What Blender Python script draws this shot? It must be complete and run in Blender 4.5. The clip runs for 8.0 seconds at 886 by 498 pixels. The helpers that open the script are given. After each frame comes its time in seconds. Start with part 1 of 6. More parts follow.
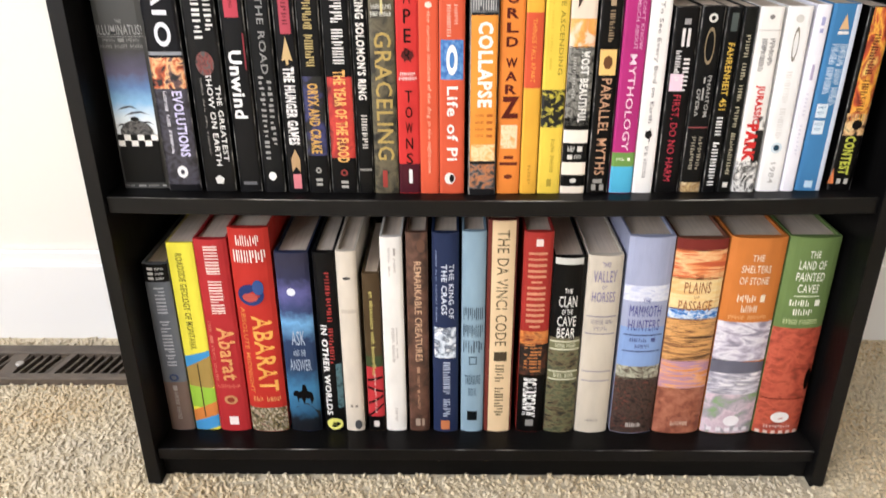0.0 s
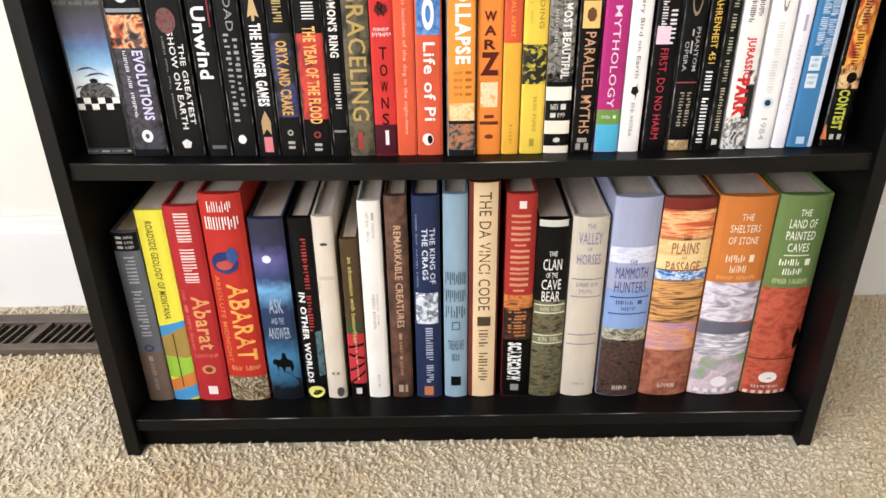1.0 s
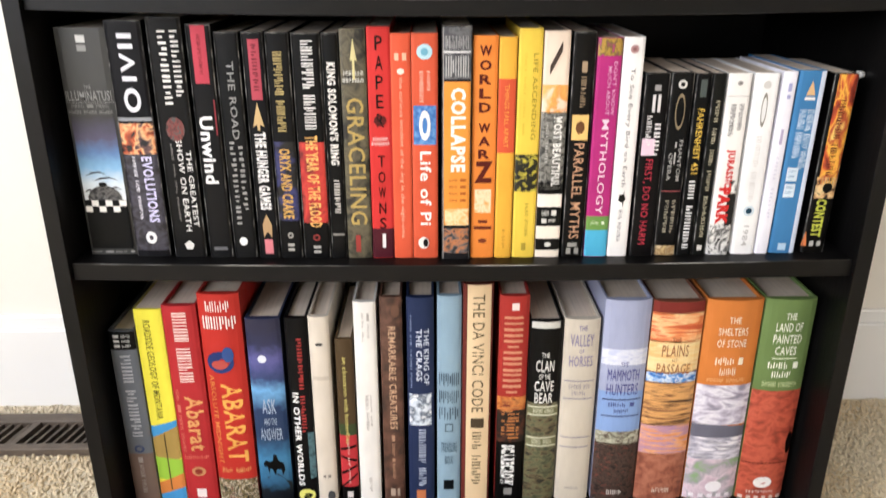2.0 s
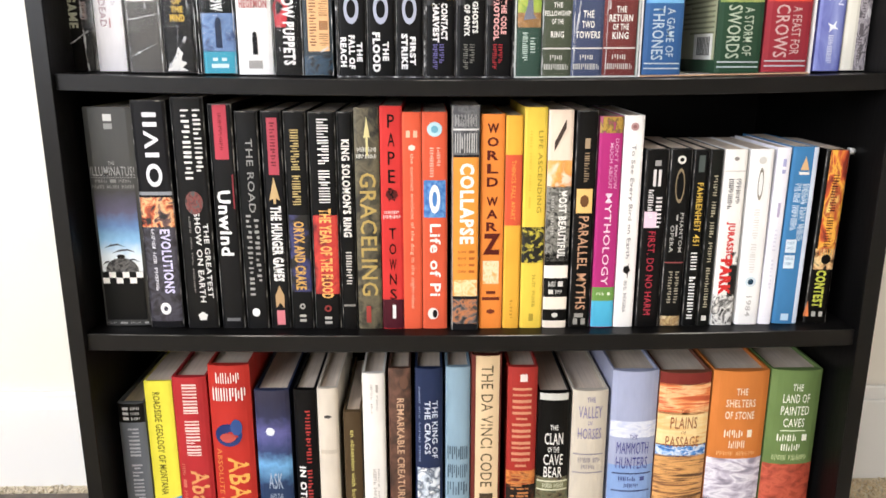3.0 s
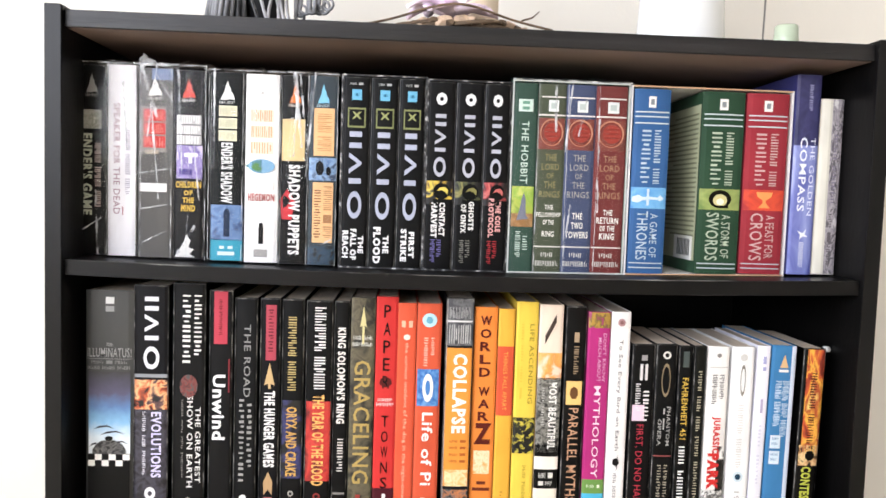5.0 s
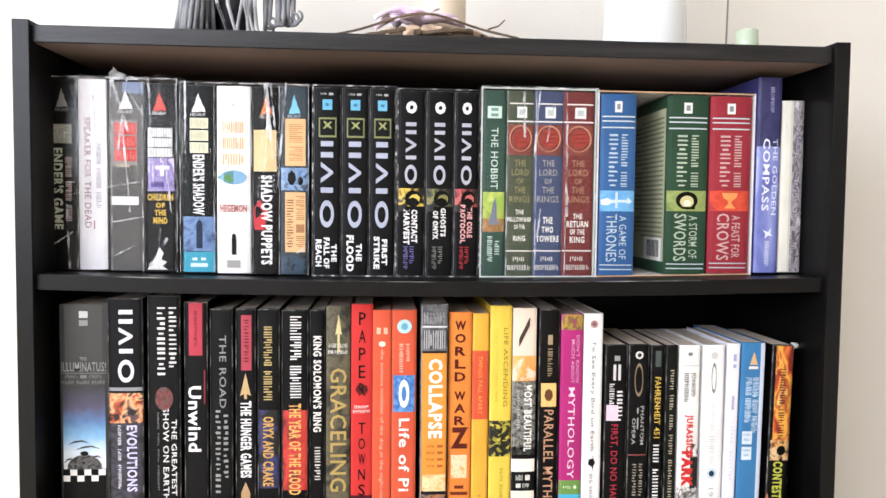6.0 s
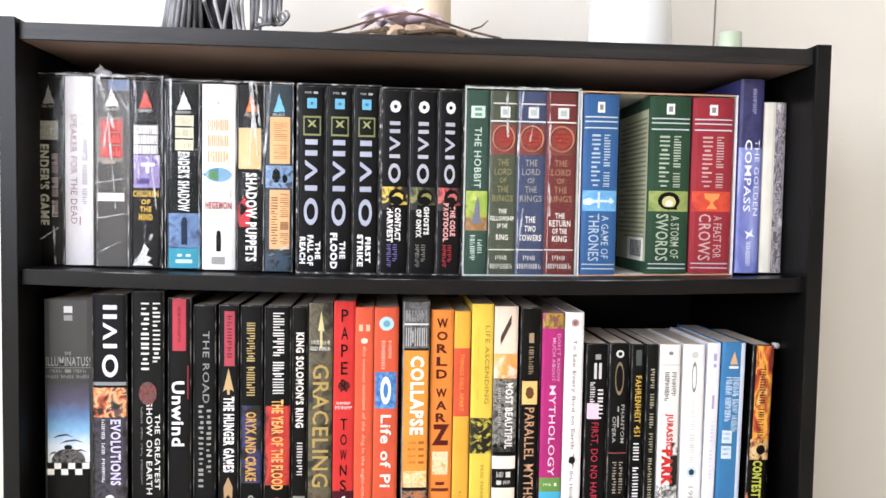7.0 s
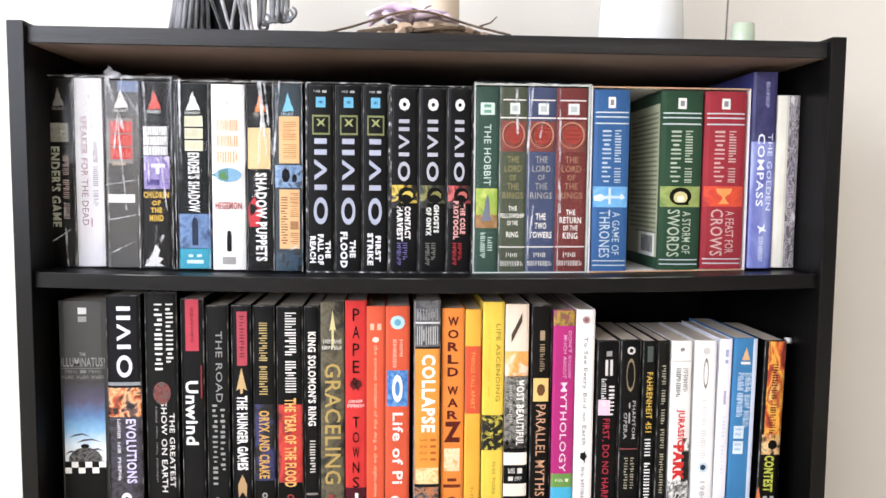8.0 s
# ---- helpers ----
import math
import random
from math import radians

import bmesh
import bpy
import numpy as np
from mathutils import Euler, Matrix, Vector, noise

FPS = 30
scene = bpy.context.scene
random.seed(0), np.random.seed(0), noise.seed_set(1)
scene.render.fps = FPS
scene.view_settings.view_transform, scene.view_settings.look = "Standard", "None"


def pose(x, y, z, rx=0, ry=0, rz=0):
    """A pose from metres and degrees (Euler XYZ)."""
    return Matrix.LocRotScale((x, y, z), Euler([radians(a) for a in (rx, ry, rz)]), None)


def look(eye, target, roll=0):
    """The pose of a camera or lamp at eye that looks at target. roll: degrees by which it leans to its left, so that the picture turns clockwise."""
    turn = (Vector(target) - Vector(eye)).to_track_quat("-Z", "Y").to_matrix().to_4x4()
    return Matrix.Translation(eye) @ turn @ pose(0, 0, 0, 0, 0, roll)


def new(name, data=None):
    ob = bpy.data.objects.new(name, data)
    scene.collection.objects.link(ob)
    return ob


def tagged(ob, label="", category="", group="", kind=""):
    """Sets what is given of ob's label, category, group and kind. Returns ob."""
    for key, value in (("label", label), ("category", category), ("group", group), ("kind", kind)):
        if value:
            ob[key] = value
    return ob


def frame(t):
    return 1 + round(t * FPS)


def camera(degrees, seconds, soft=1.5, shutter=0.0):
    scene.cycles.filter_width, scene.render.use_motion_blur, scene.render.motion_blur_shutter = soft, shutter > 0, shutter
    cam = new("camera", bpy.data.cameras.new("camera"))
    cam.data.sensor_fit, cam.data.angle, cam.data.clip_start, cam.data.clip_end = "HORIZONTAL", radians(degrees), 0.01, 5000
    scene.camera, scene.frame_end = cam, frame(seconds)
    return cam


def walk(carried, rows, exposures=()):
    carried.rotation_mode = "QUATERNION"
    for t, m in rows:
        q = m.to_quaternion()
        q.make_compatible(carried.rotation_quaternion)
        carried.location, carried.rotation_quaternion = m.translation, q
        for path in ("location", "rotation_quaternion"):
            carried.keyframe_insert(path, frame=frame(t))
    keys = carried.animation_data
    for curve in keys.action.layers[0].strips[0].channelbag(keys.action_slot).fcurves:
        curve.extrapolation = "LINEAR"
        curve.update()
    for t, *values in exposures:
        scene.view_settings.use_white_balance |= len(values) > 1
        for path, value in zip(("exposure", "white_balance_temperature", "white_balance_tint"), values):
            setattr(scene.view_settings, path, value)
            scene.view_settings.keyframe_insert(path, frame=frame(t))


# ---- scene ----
cam = camera(60.0, 8.0, soft=1.55, shutter=0.4)


def eye_pose(x, y, z, yaw, pitch, roll):
    return pose(x, y, z, 90 + pitch, 0, yaw) @ pose(0, 0, 0, 0, 0, roll)


# seconds, eye, yaw, pitch, roll
PATH = [
    (0.0, -0.0379, -0.6711, 0.6045, 0.65, -25.10, -0.21),
    (0.5, -0.0340, -0.6671, 0.6005, -0.11, -27.96, -0.26),
    (1.0, -0.0288, -0.6429, 0.6018, -0.19, -28.56, -0.70),
    (1.5, -0.0286, -0.6535, 0.5940, -0.84, -25.50, 0.69),
    (2.0, -0.0325, -0.6581, 0.6098, -0.99, -21.05, 0.06),
    (2.2, -0.0239, -0.6706, 0.5952, -0.47, -18.85, 0.52),
    (3.3, -0.0465, -0.6790, 0.6065, -1.28, -13.64, -0.02),
    (3.5, -0.0380, -0.6742, 0.6284, -0.72, -12.76, 0.84),
    (4.0, -0.0437, -0.6723, 0.6388, -0.89, -8.36, 1.65),
    (4.5, -0.0620, -0.6808, 0.6562, -1.98, -6.44, 1.93),
    (4.7, -0.0662, -0.6896, 0.6519, -2.66, -5.00, 2.15),
    (5.8, -0.0520, -0.6937, 0.6411, -3.97, -2.98, 0.81),
    (6.0, -0.0567, -0.6996, 0.6412, -4.38, -2.91, 0.62),
    (6.5, -0.0468, -0.7047, 0.6397, -4.52, -2.92, 1.27),
    (7.0, -0.0386, -0.7070, 0.6395, -4.24, -2.87, 1.02),
    (7.5, -0.0453, -0.7064, 0.6458, -3.85, -3.28, 1.15),
    (8.0, -0.0375, -0.7051, 0.6588, -3.40, -4.50, 0.50),
]
walk(cam, [(r[0], eye_pose(*r[1:])) for r in PATH],
     [(0.0, -0.1, 6330, 12), (2.0, -0.07, 6290, 11.5), (3.5, 0.02, 6280, 11), (4.5, 0.03, 6170, 11.5), (6.0, 0.03, 6020, 12.5), (8.0, 0.03, 5980, 12.5)])

# ---- world and light: daylight from a window at the side of the room ----
world = bpy.data.worlds.new("world")
scene.world = world
world.use_nodes = True
wn = world.node_tree.nodes
sky = wn.new("ShaderNodeTexSky")
sky.sky_type = "NISHITA"
sky.sun_disc = False
sky.sun_elevation = radians(40)
sky.sun_rotation = radians(200)
wn["Background"].inputs[1].default_value = 0.12
world.node_tree.links.new(sky.outputs[0], wn["Background"].inputs[0])
scene.view_settings.exposure = 0.0

WIN_X, WIN_Y0, WIN_Y1, WIN_Z0, WIN_Z1 = -2.3, -2.6, -0.8, 0.75, 2.1
# a second window in the wall facing the bookcase
SW_X0, SW_X1, SW_Y = -2.25, -1.05, -3.2


def area_light(name, m, sx, sy, power, color):
    li = bpy.data.lights.new(name, "AREA")
    li.shape, li.size, li.size_y, li.energy, li.color = "RECTANGLE", sx, sy, power, color
    ob = new(name, li)
    ob.matrix_world = m
    return ob


area_light("window_daylight", look((WIN_X + 0.02, (WIN_Y0 + WIN_Y1) / 2, (WIN_Z0 + WIN_Z1) / 2), (0.3, -0.2, 0.6)),
           WIN_Y1 - WIN_Y0, WIN_Z1 - WIN_Z0, 78, (0.962, 0.968, 1.0))
area_light("window_daylight_south", look(((SW_X0 + SW_X1) / 2, SW_Y + 0.02, (WIN_Z0 + WIN_Z1) / 2), (0.0, 0.2, 0.6)),
           SW_X1 - SW_X0, WIN_Z1 - WIN_Z0, 46, (0.962, 0.968, 1.0))


# ---- materials ----
def nodes_of(name):
    m = bpy.data.materials.new(name)
    m.use_nodes = True
    nt = m.node_tree
    return m, nt, nt.nodes["Principled BSDF"]


def add_noise(nt, scale, detail=3.0, coords="Object", stretch=(1, 1, 1)):
    tc = nt.nodes.new("ShaderNodeTexCoord")
    mp = nt.nodes.new("ShaderNodeMapping")
    mp.inputs["Scale"].default_value = stretch
    n = nt.nodes.new("ShaderNodeTexNoise")
    n.inputs["Scale"].default_value, n.inputs["Detail"].default_value = scale, detail
    nt.links.new(tc.outputs[coords], mp.inputs[0])
    nt.links.new(mp.outputs[0], n.inputs["Vector"])
    return n


def add_ramp(nt, src, stops):
    r = nt.nodes.new("ShaderNodeValToRGB")
    el = r.color_ramp.elements
    while len(el) < len(stops):
        el.new(0.5)
    for e, (p, c) in zip(el, stops):
        e.position, e.color = p, (*c, 1)
    nt.links.new(src, r.inputs[0])
    return r


def add_bump(nt, b, src, strength, dist=0.001):
    bp = nt.nodes.new("ShaderNodeBump")
    bp.inputs["Strength"].default_value, bp.inputs["Distance"].default_value = strength, dist
    nt.links.new(src, bp.inputs["Height"])
    nt.links.new(bp.outputs[0], b.inputs["Normal"])


def lin(c):
    """Linear colour from a hex string."""
    v = [int(c[i:i + 2], 16) / 255 for i in (0, 2, 4)]
    return tuple(a / 12.92 if a <= 0.04045 else ((a + 0.055) / 1.055) ** 2.4 for a in v)


def scaled(c, k):
    return tuple(min(1, a * k) for a in c)


def simple(name, color, rough=0.5, vary=0.12, scale=30, bump=0.0, metal=0.0, coat=0.0, stretch=(1, 1, 1), bump_scale=None, spec=0.5):
    m, nt, b = nodes_of(name)
    n = add_noise(nt, scale, 4, stretch=stretch)
    r = add_ramp(nt, n.outputs[0], [(0.3, scaled(color, 1 - vary)), (0.7, scaled(color, 1 + vary))])
    nt.links.new(r.outputs[0], b.inputs["Base Color"])
    b.inputs["Roughness"].default_value, b.inputs["Metallic"].default_value = rough, metal
    b.inputs["Coat Weight"].default_value = coat
    b.inputs["Specular IOR Level"].default_value = spec
    if bump:
        nb = add_noise(nt, bump_scale or scale * 6, 3, stretch=stretch)
        add_bump(nt, b, nb.outputs[0], bump)
    return m


PRINT = {}


def printed(hexcol, gloss=0.45):
    """Printed, lightly handled paper of one ink colour."""
    key = (hexcol, gloss)
    if key not in PRINT:
        c = lin(hexcol)
        grey = 0.3 * c[0] + 0.6 * c[1] + 0.1 * c[2]
        c = tuple(0.93 * a + 0.07 * grey for a in c)
        if max(c) < 0.06:
            c = scaled(c, 0.2)
        m, nt, b = nodes_of("print_" + hexcol)
        b.inputs["Specular IOR Level"].default_value = 0.17
        n = add_noise(nt, 55, 5, stretch=(1, 1, 0.35))
        fine = add_noise(nt, 900, 2)
        r = add_ramp(nt, n.outputs[0], [(0.25, scaled(c, 0.86)), (0.55, c), (0.8, tuple(min(1.0, a * 1.08 + 0.006) for a in c))])
        nt.links.new(r.outputs[0], b.inputs["Base Color"])
        rr = add_ramp(nt, n.outputs[0], [(0.3, (gloss - 0.08,) * 3), (0.7, (gloss + 0.1,) * 3)])
        nt.links.new(rr.outputs[0], b.inputs["Roughness"])
        add_bump(nt, b, fine.outputs[0], 0.08, 0.0004)
        PRINT[key] = m
    return PRINT[key]


def art(name, cols, scale=60, stretch=(1, 1, 1), detail=5, dist=0.6):
    """A printed picture: patches of several inks."""
    m, nt, b = nodes_of("art_" + name)
    n = add_noise(nt, scale, detail, stretch=stretch)
    n.inputs["Distortion"].default_value = dist
    k = len(cols)
    # solid black ink is darker than its nominal tone
    inks = [scaled(lin(c), 0.35) if max(lin(c)) < 0.035 else lin(c) for c in cols]
    r = add_ramp(nt, n.outputs[0], [(0.36 + 0.28 * i / max(1, k - 1), c) for i, c in enumerate(inks)])
    nt.links.new(r.outputs[0], b.inputs["Base Color"])
    b.inputs["Roughness"].default_value = 0.45
    return m


def fade(name, h, stops, grain=0.25):
    """A printed picture that shades from the foot (0) to the head (1) of a spine of that height."""
    m, nt, b = nodes_of("fade_" + name)
    tc, sp, mul = nt.nodes.new("ShaderNodeTexCoord"), nt.nodes.new("ShaderNodeSeparateXYZ"), nt.nodes.new("ShaderNodeMath")
    n = add_noise(nt, 120, 4)
    mad = nt.nodes.new("ShaderNodeMath")
    mul.operation, mul.inputs[1].default_value = "DIVIDE", h
    mad.operation, mad.inputs[1].default_value = "MULTIPLY_ADD", grain * 0.2
    nt.links.new(tc.outputs["Object"], sp.inputs[0])
    nt.links.new(sp.outputs["Z"], mul.inputs[0])
    nt.links.new(n.outputs[0], mad.inputs[0])
    nt.links.new(mul.outputs[0], mad.inputs[2])
    r = add_ramp(nt, mad.outputs[0], [(q, lin(c)) for q, c in stops])
    nt.links.new(r.outputs[0], b.inputs["Base Color"])
    b.inputs["Roughness"].default_value = 0.4
    b.inputs["Specular IOR Level"].default_value = 0.35
    return m


def page_mat(name, c):
    m, nt, b = nodes_of(name)
    n = add_noise(nt, 700, 2, stretch=(1, 0.02, 0.02))
    big = add_noise(nt, 25, 3)
    r = add_ramp(nt, n.outputs[0], [(0.3, scaled(c, 0.86)), (0.65, c)])
    r2 = add_ramp(nt, big.outputs[0], [(0.3, (0.86, 0.82, 0.75)), (0.7, (1, 1, 1))])
    mx = nt.nodes.new("ShaderNodeMix")
    mx.data_type, mx.blend_type = "RGBA", "MULTIPLY"
    mx.inputs["Factor"].default_value = 1
    nt.links.new(r.outputs[0], mx.inputs["A"])
    nt.links.new(r2.outputs[0], mx.inputs["B"])
    nt.links.new(mx.outputs["Result"], b.inputs["Base Color"])
    b.inputs["Roughness"].default_value = 0.85
    add_bump(nt, b, n.outputs[0], 0.15, 0.0005)
    return m


PAGE = page_mat("pages_cream", (0.88, 0.76, 0.65))
PAGE_W = page_mat("pages_white", (0.78, 0.72, 0.66))



def scuffed(name, stretch):
    """Black laminate with faint grain and a few pale scratches and dust."""
    m, nt, b = nodes_of(name)
    n = add_noise(nt, 16, 4, stretch=stretch)
    fine = add_noise(nt, 240, 3, stretch=stretch)
    r = add_ramp(nt, n.outputs[0], [(0.3, (0.0028, 0.0026, 0.0026)), (0.62, (0.0055, 0.0051, 0.0050)), (0.74, (0.010, 0.0095, 0.009)), (0.8, (0.03, 0.028, 0.027))])
    nt.links.new(r.outputs[0], b.inputs["Base Color"])
    rr = add_ramp(nt, n.outputs[0], [(0.3, (0.3,) * 3), (0.7, (0.46,) * 3)])
    nt.links.new(rr.outputs[0], b.inputs["Roughness"])
    b.inputs["Specular IOR Level"].default_value = 0.12
    add_bump(nt, b, fine.outputs[0], 0.14)
    return m


BLACK_WOOD = scuffed("black_laminate", (0.3, 1, 1))
BLACK_SIDE = scuffed("black_laminate_upright", (1, 1, 0.25))
BROWN_BOARD = simple("brown_underside", (0.21, 0.152, 0.128), 0.6, 0.2, 12, 0.1, stretch=(0.15, 1, 1))
WALL_PAINT = simple("wall_paint", (0.80, 0.758, 0.685), 0.65, 0.02, 3, 0.25, bump_scale=260)
TRIM_PAINT = simple("trim_paint", (0.82, 0.81, 0.79), 0.35, 0.015, 4, 0.03)
CEIL_PAINT = simple("ceiling_paint", (0.82, 0.82, 0.81), 0.8, 0.02, 5, 0.2, bump_scale=150)
CARPET_BASE = simple("carpet_backing", (0.64, 0.56, 0.415), 0.95, 0.16, 160, 1.0, bump_scale=330)
VENT_METAL = simple("bronze_vent", (0.10, 0.077, 0.058), 0.5, 0.25, 40, 0.15, metal=0.15)
VENT_DARK = simple("vent_duct_shade", (0.012, 0.011, 0.010), 0.8)


def carpet_mat():
    m, nt, b = nodes_of("carpet_pile")
    g = nt.nodes.new("ShaderNodeNewGeometry")
    r = add_ramp(nt, g.outputs["Random Per Island"], [(0.0, (0.47, 0.39, 0.26)), (0.05, (0.63, 0.54, 0.385)), (0.4, (0.68, 0.59, 0.425)), (1.0, (0.735, 0.65, 0.49))])
    wear = add_noise(nt, 5, 3)
    tone = add_ramp(nt, wear.outputs[0], [(0.36, (0.95, 0.85, 0.72)), (0.5, (1, 0.97, 0.92)), (0.64, (1.0, 1.0, 1.04))])
    mx = nt.nodes.new("ShaderNodeMix")
    mx.data_type, mx.blend_type = "RGBA", "MULTIPLY"
    mx.inputs["Factor"].default_value = 1
    nt.links.new(r.outputs[0], mx.inputs["A"])
    nt.links.new(tone.outputs[0], mx.inputs["B"])
    nt.links.new(mx.outputs["Result"], b.inputs["Base Color"])
    b.inputs["Roughness"].default_value = 0.95
    b.inputs["Sheen Weight"].default_value = 0.25
    return m


CARPET = carpet_mat()


# ---- building helpers ----
def mesh_ob(name, bm, mat, parent=None, label="", smooth=False):
    me = bpy.data.meshes.new(name)
    bm.to_mesh(me)
    bm.free()
    for m in (mat if isinstance(mat, (list, tuple)) else [mat]):
        me.materials.append(m)
    if smooth:
        for p in me.polygons:
            p.use_smooth = True
    ob = new(name, me)
    if parent:
        ob.parent = parent
    if label:
        tagged(ob, label)
    return ob


def part(name, bm, mat, parent, label="", smooth=False):
    return mesh_ob(name, bm, mat, parent, label, smooth)


def box_bm(x0, x1, y0, y1, z0, z1, bevel=0.0, bm=None, segs=2):
    b = bmesh.new()
    bmesh.ops.create_cube(b, size=1, matrix=Matrix.Translation(((x0 + x1) / 2, (y0 + y1) / 2, (z0 + z1) / 2)) @ Matrix.Diagonal((x1 - x0, y1 - y0, z1 - z0, 1)))
    if bevel:
        bmesh.ops.bevel(b, geom=b.edges[:], offset=bevel, segments=segs, affect="EDGES", profile=0.5)
    if bm is None:
        return b
    me = bpy.data.meshes.new("tmp")
    b.to_mesh(me)
    b.free()
    bm.from_mesh(me)
    bpy.data.meshes.remove(me)
    return bm


def thing(name, at, label, category, group="", kind=""):
    e = new(name)
    e.empty_display_size = 0.03
    e.location = at
    return tagged(e, label, category, group, kind)


# ---- the room ----
WALL_Y = 0.325
RX0, RX1, RY0 = -2.3, 2.2, -3.2
CEIL = 2.45


def structure(name, bm, mat, label, cat):
    return tagged(mesh_ob(name, bm, mat), label, cat, kind="structure")


structure("floor", box_bm(RX0 - 0.15, RX1 + 0.15, RY0 - 0.15, WALL_Y + 0.15, -0.12, -0.0044), CARPET_BASE, "beige carpeted floor of the room", "floor")
structure("wall_north", box_bm(RX0 - 0.15, RX1 + 0.15, WALL_Y, WALL_Y + 0.15, -0.012, CEIL), WALL_PAINT, "off-white painted wall behind the bookcase", "wall")
structure("wall_east", box_bm(RX1, RX1 + 0.15, RY0, WALL_Y, -0.012, CEIL), WALL_PAINT, "off-white painted side wall", "wall")
bm = box_bm(RX0 - 0.15, SW_X0, RY0 - 0.15, RY0, -0.012, CEIL)
box_bm(SW_X1, RX1 + 0.15, RY0 - 0.15, RY0, -0.012, CEIL, bm=bm)
box_bm(SW_X0, SW_X1, RY0 - 0.15, RY0, -0.012, WIN_Z0, bm=bm)
box_bm(SW_X0, SW_X1, RY0 - 0.15, RY0, WIN_Z1, CEIL, bm=bm)
structure("wall_south", bm, WALL_PAINT, "off-white painted wall facing the bookcase", "wall")
bm = box_bm(RX0 - 0.15, RX0, RY0, WIN_Y0, -0.012, CEIL)
box_bm(RX0 - 0.15, RX0, WIN_Y1, WALL_Y, -0.012, CEIL, bm=bm)
box_bm(RX0 - 0.15, RX0, WIN_Y0, WIN_Y1, -0.012, WIN_Z0, bm=bm)
box_bm(RX0 - 0.15, RX0, WIN_Y0, WIN_Y1, WIN_Z1, CEIL, bm=bm)
structure("wall_west", bm, WALL_PAINT, "off-white painted wall with a window opening", "wall")
structure("ceiling", box_bm(RX0 - 0.15, RX1 + 0.15, RY0 - 0.15, WALL_Y + 0.15, CEIL, CEIL + 0.12), CEIL_PAINT, "plain white ceiling", "ceiling")
BB_H, BB_T = 0.138, 0.014


def baseboard(name, x0, x1):
    b = box_bm(x0, x1, WALL_Y - BB_T, WALL_Y - 0.0005, -0.008, BB_H - 0.02, 0.002)
    box_bm(x0, x1, WALL_Y - BB_T * 0.6, WALL_Y - 0.0005, BB_H - 0.021, BB_H, 0.003, bm=b)
    structure(name, b, TRIM_PAINT, "white painted baseboard along the wall", "baseboard")


baseboard("baseboard", RX0, RX1)

# ---- the bookcase ----
HW, TH, DEP = 0.38, 0.0145, 0.285
REC = 0.006
Z_TOP = 0.8028
SHELF0, SHELF1, SHELF2 = 0.0408, 0.3414, 0.5803
bookcase = thing("bookcase", (0, 0, 0), "black laminate three-tier bookcase standing on beige carpet", "bookcase")
EDGE = simple("edge_band", (0.0038, 0.0036, 0.0039), 0.34, 0.6, 18, 0.2, stretch=(0.3, 1, 0.3), bump_scale=240, spec=0.24)


EDGE_TOP = simple("grained_edge_band", (0.010, 0.0092, 0.010), 0.42, 0.95, 90, 0.6, stretch=(0.06, 1, 1), bump_scale=320, spec=0.42)


def board(name, x0, x1, y0, y1, z0, z1, mat, label="", edge=None):
    """A board with a glued band along its front edge."""
    ob = part(name, box_bm(x0, x1, y0 + 0.0008, y1, z0, z1, 0.001), mat, bookcase, label)
    part("edge_band", box_bm(x0, x1, y0, y0 + 0.0012, z0, z1, 0.0005), edge or EDGE, ob, "satin black edge band")
    return ob


for sx in (-1, 1):
    a, b_ = sorted((sx * HW, sx * (HW - TH)))
    board("side_panel", a, b_, 0, DEP, -0.006, Z_TOP, BLACK_SIDE, "black laminate side panel with scuffed front edge")
IW = HW - TH - 0.0004
board("top_panel", -IW, IW, REC, DEP, 0.7845, 0.7995, BLACK_WOOD, "black laminate top board with grained edge", EDGE_TOP)
# thin brown sheet just below the top board
part("underside", box_bm(-IW + 0.001, IW - 0.001, REC + 0.003, DEP - 0.008, 0.7839, 0.7843), BROWN_BOARD, bookcase, "thin brown sheet on the underside of the top board")


def sag(drop, x):
    """How far a loaded shelf hangs below its ends at x."""
    return drop * (1 - min(1.0, abs(x) / IW) ** 2)


def bent_bar(x0, x1, y0, y1, z0, z1, drop, ch, n=28):
    """A long chamfered bar that hangs through in the middle."""
    bm = bmesh.new()
    ring = [(y0, z0 + ch), (y0, z1 - ch), (y0 + ch, z1), (y1 - ch, z1), (y1, z1 - ch), (y1, z0 + ch), (y1 - ch, z0), (y0 + ch, z0)]
    loops = []
    for i in range(n + 1):
        x = x0 + (x1 - x0) * i / n
        loops.append([bm.verts.new((x, y, z - sag(drop, x))) for y, z in ring])
    for a, b in zip(loops, loops[1:]):
        for i in range(8):
            bm.faces.new((a[i], a[(i + 1) % 8], b[(i + 1) % 8], b[i]))
    bm.faces.new(loops[0])
    bm.faces.new(loops[-1][::-1])
    bmesh.ops.recalc_face_normals(bm, faces=bm.faces[:])
    return bm


DROP1, DROP2 = 0.0040, 0.0055
for level, thick, drop in ((SHELF1, 0.0165, DROP1), (SHELF2, 0.0140, DROP2)):
    ob = part("shelf", bent_bar(-IW, IW, REC + 0.0008, DEP - 0.006, level - thick, level, drop, 0.001), BLACK_WOOD, bookcase, "black shelf board sagging slightly under its books")
    part("edge_band", bent_bar(-IW, IW, REC, REC + 0.0012, level - thick, level, drop, 0.0005), EDGE, ob, "satin black edge band")


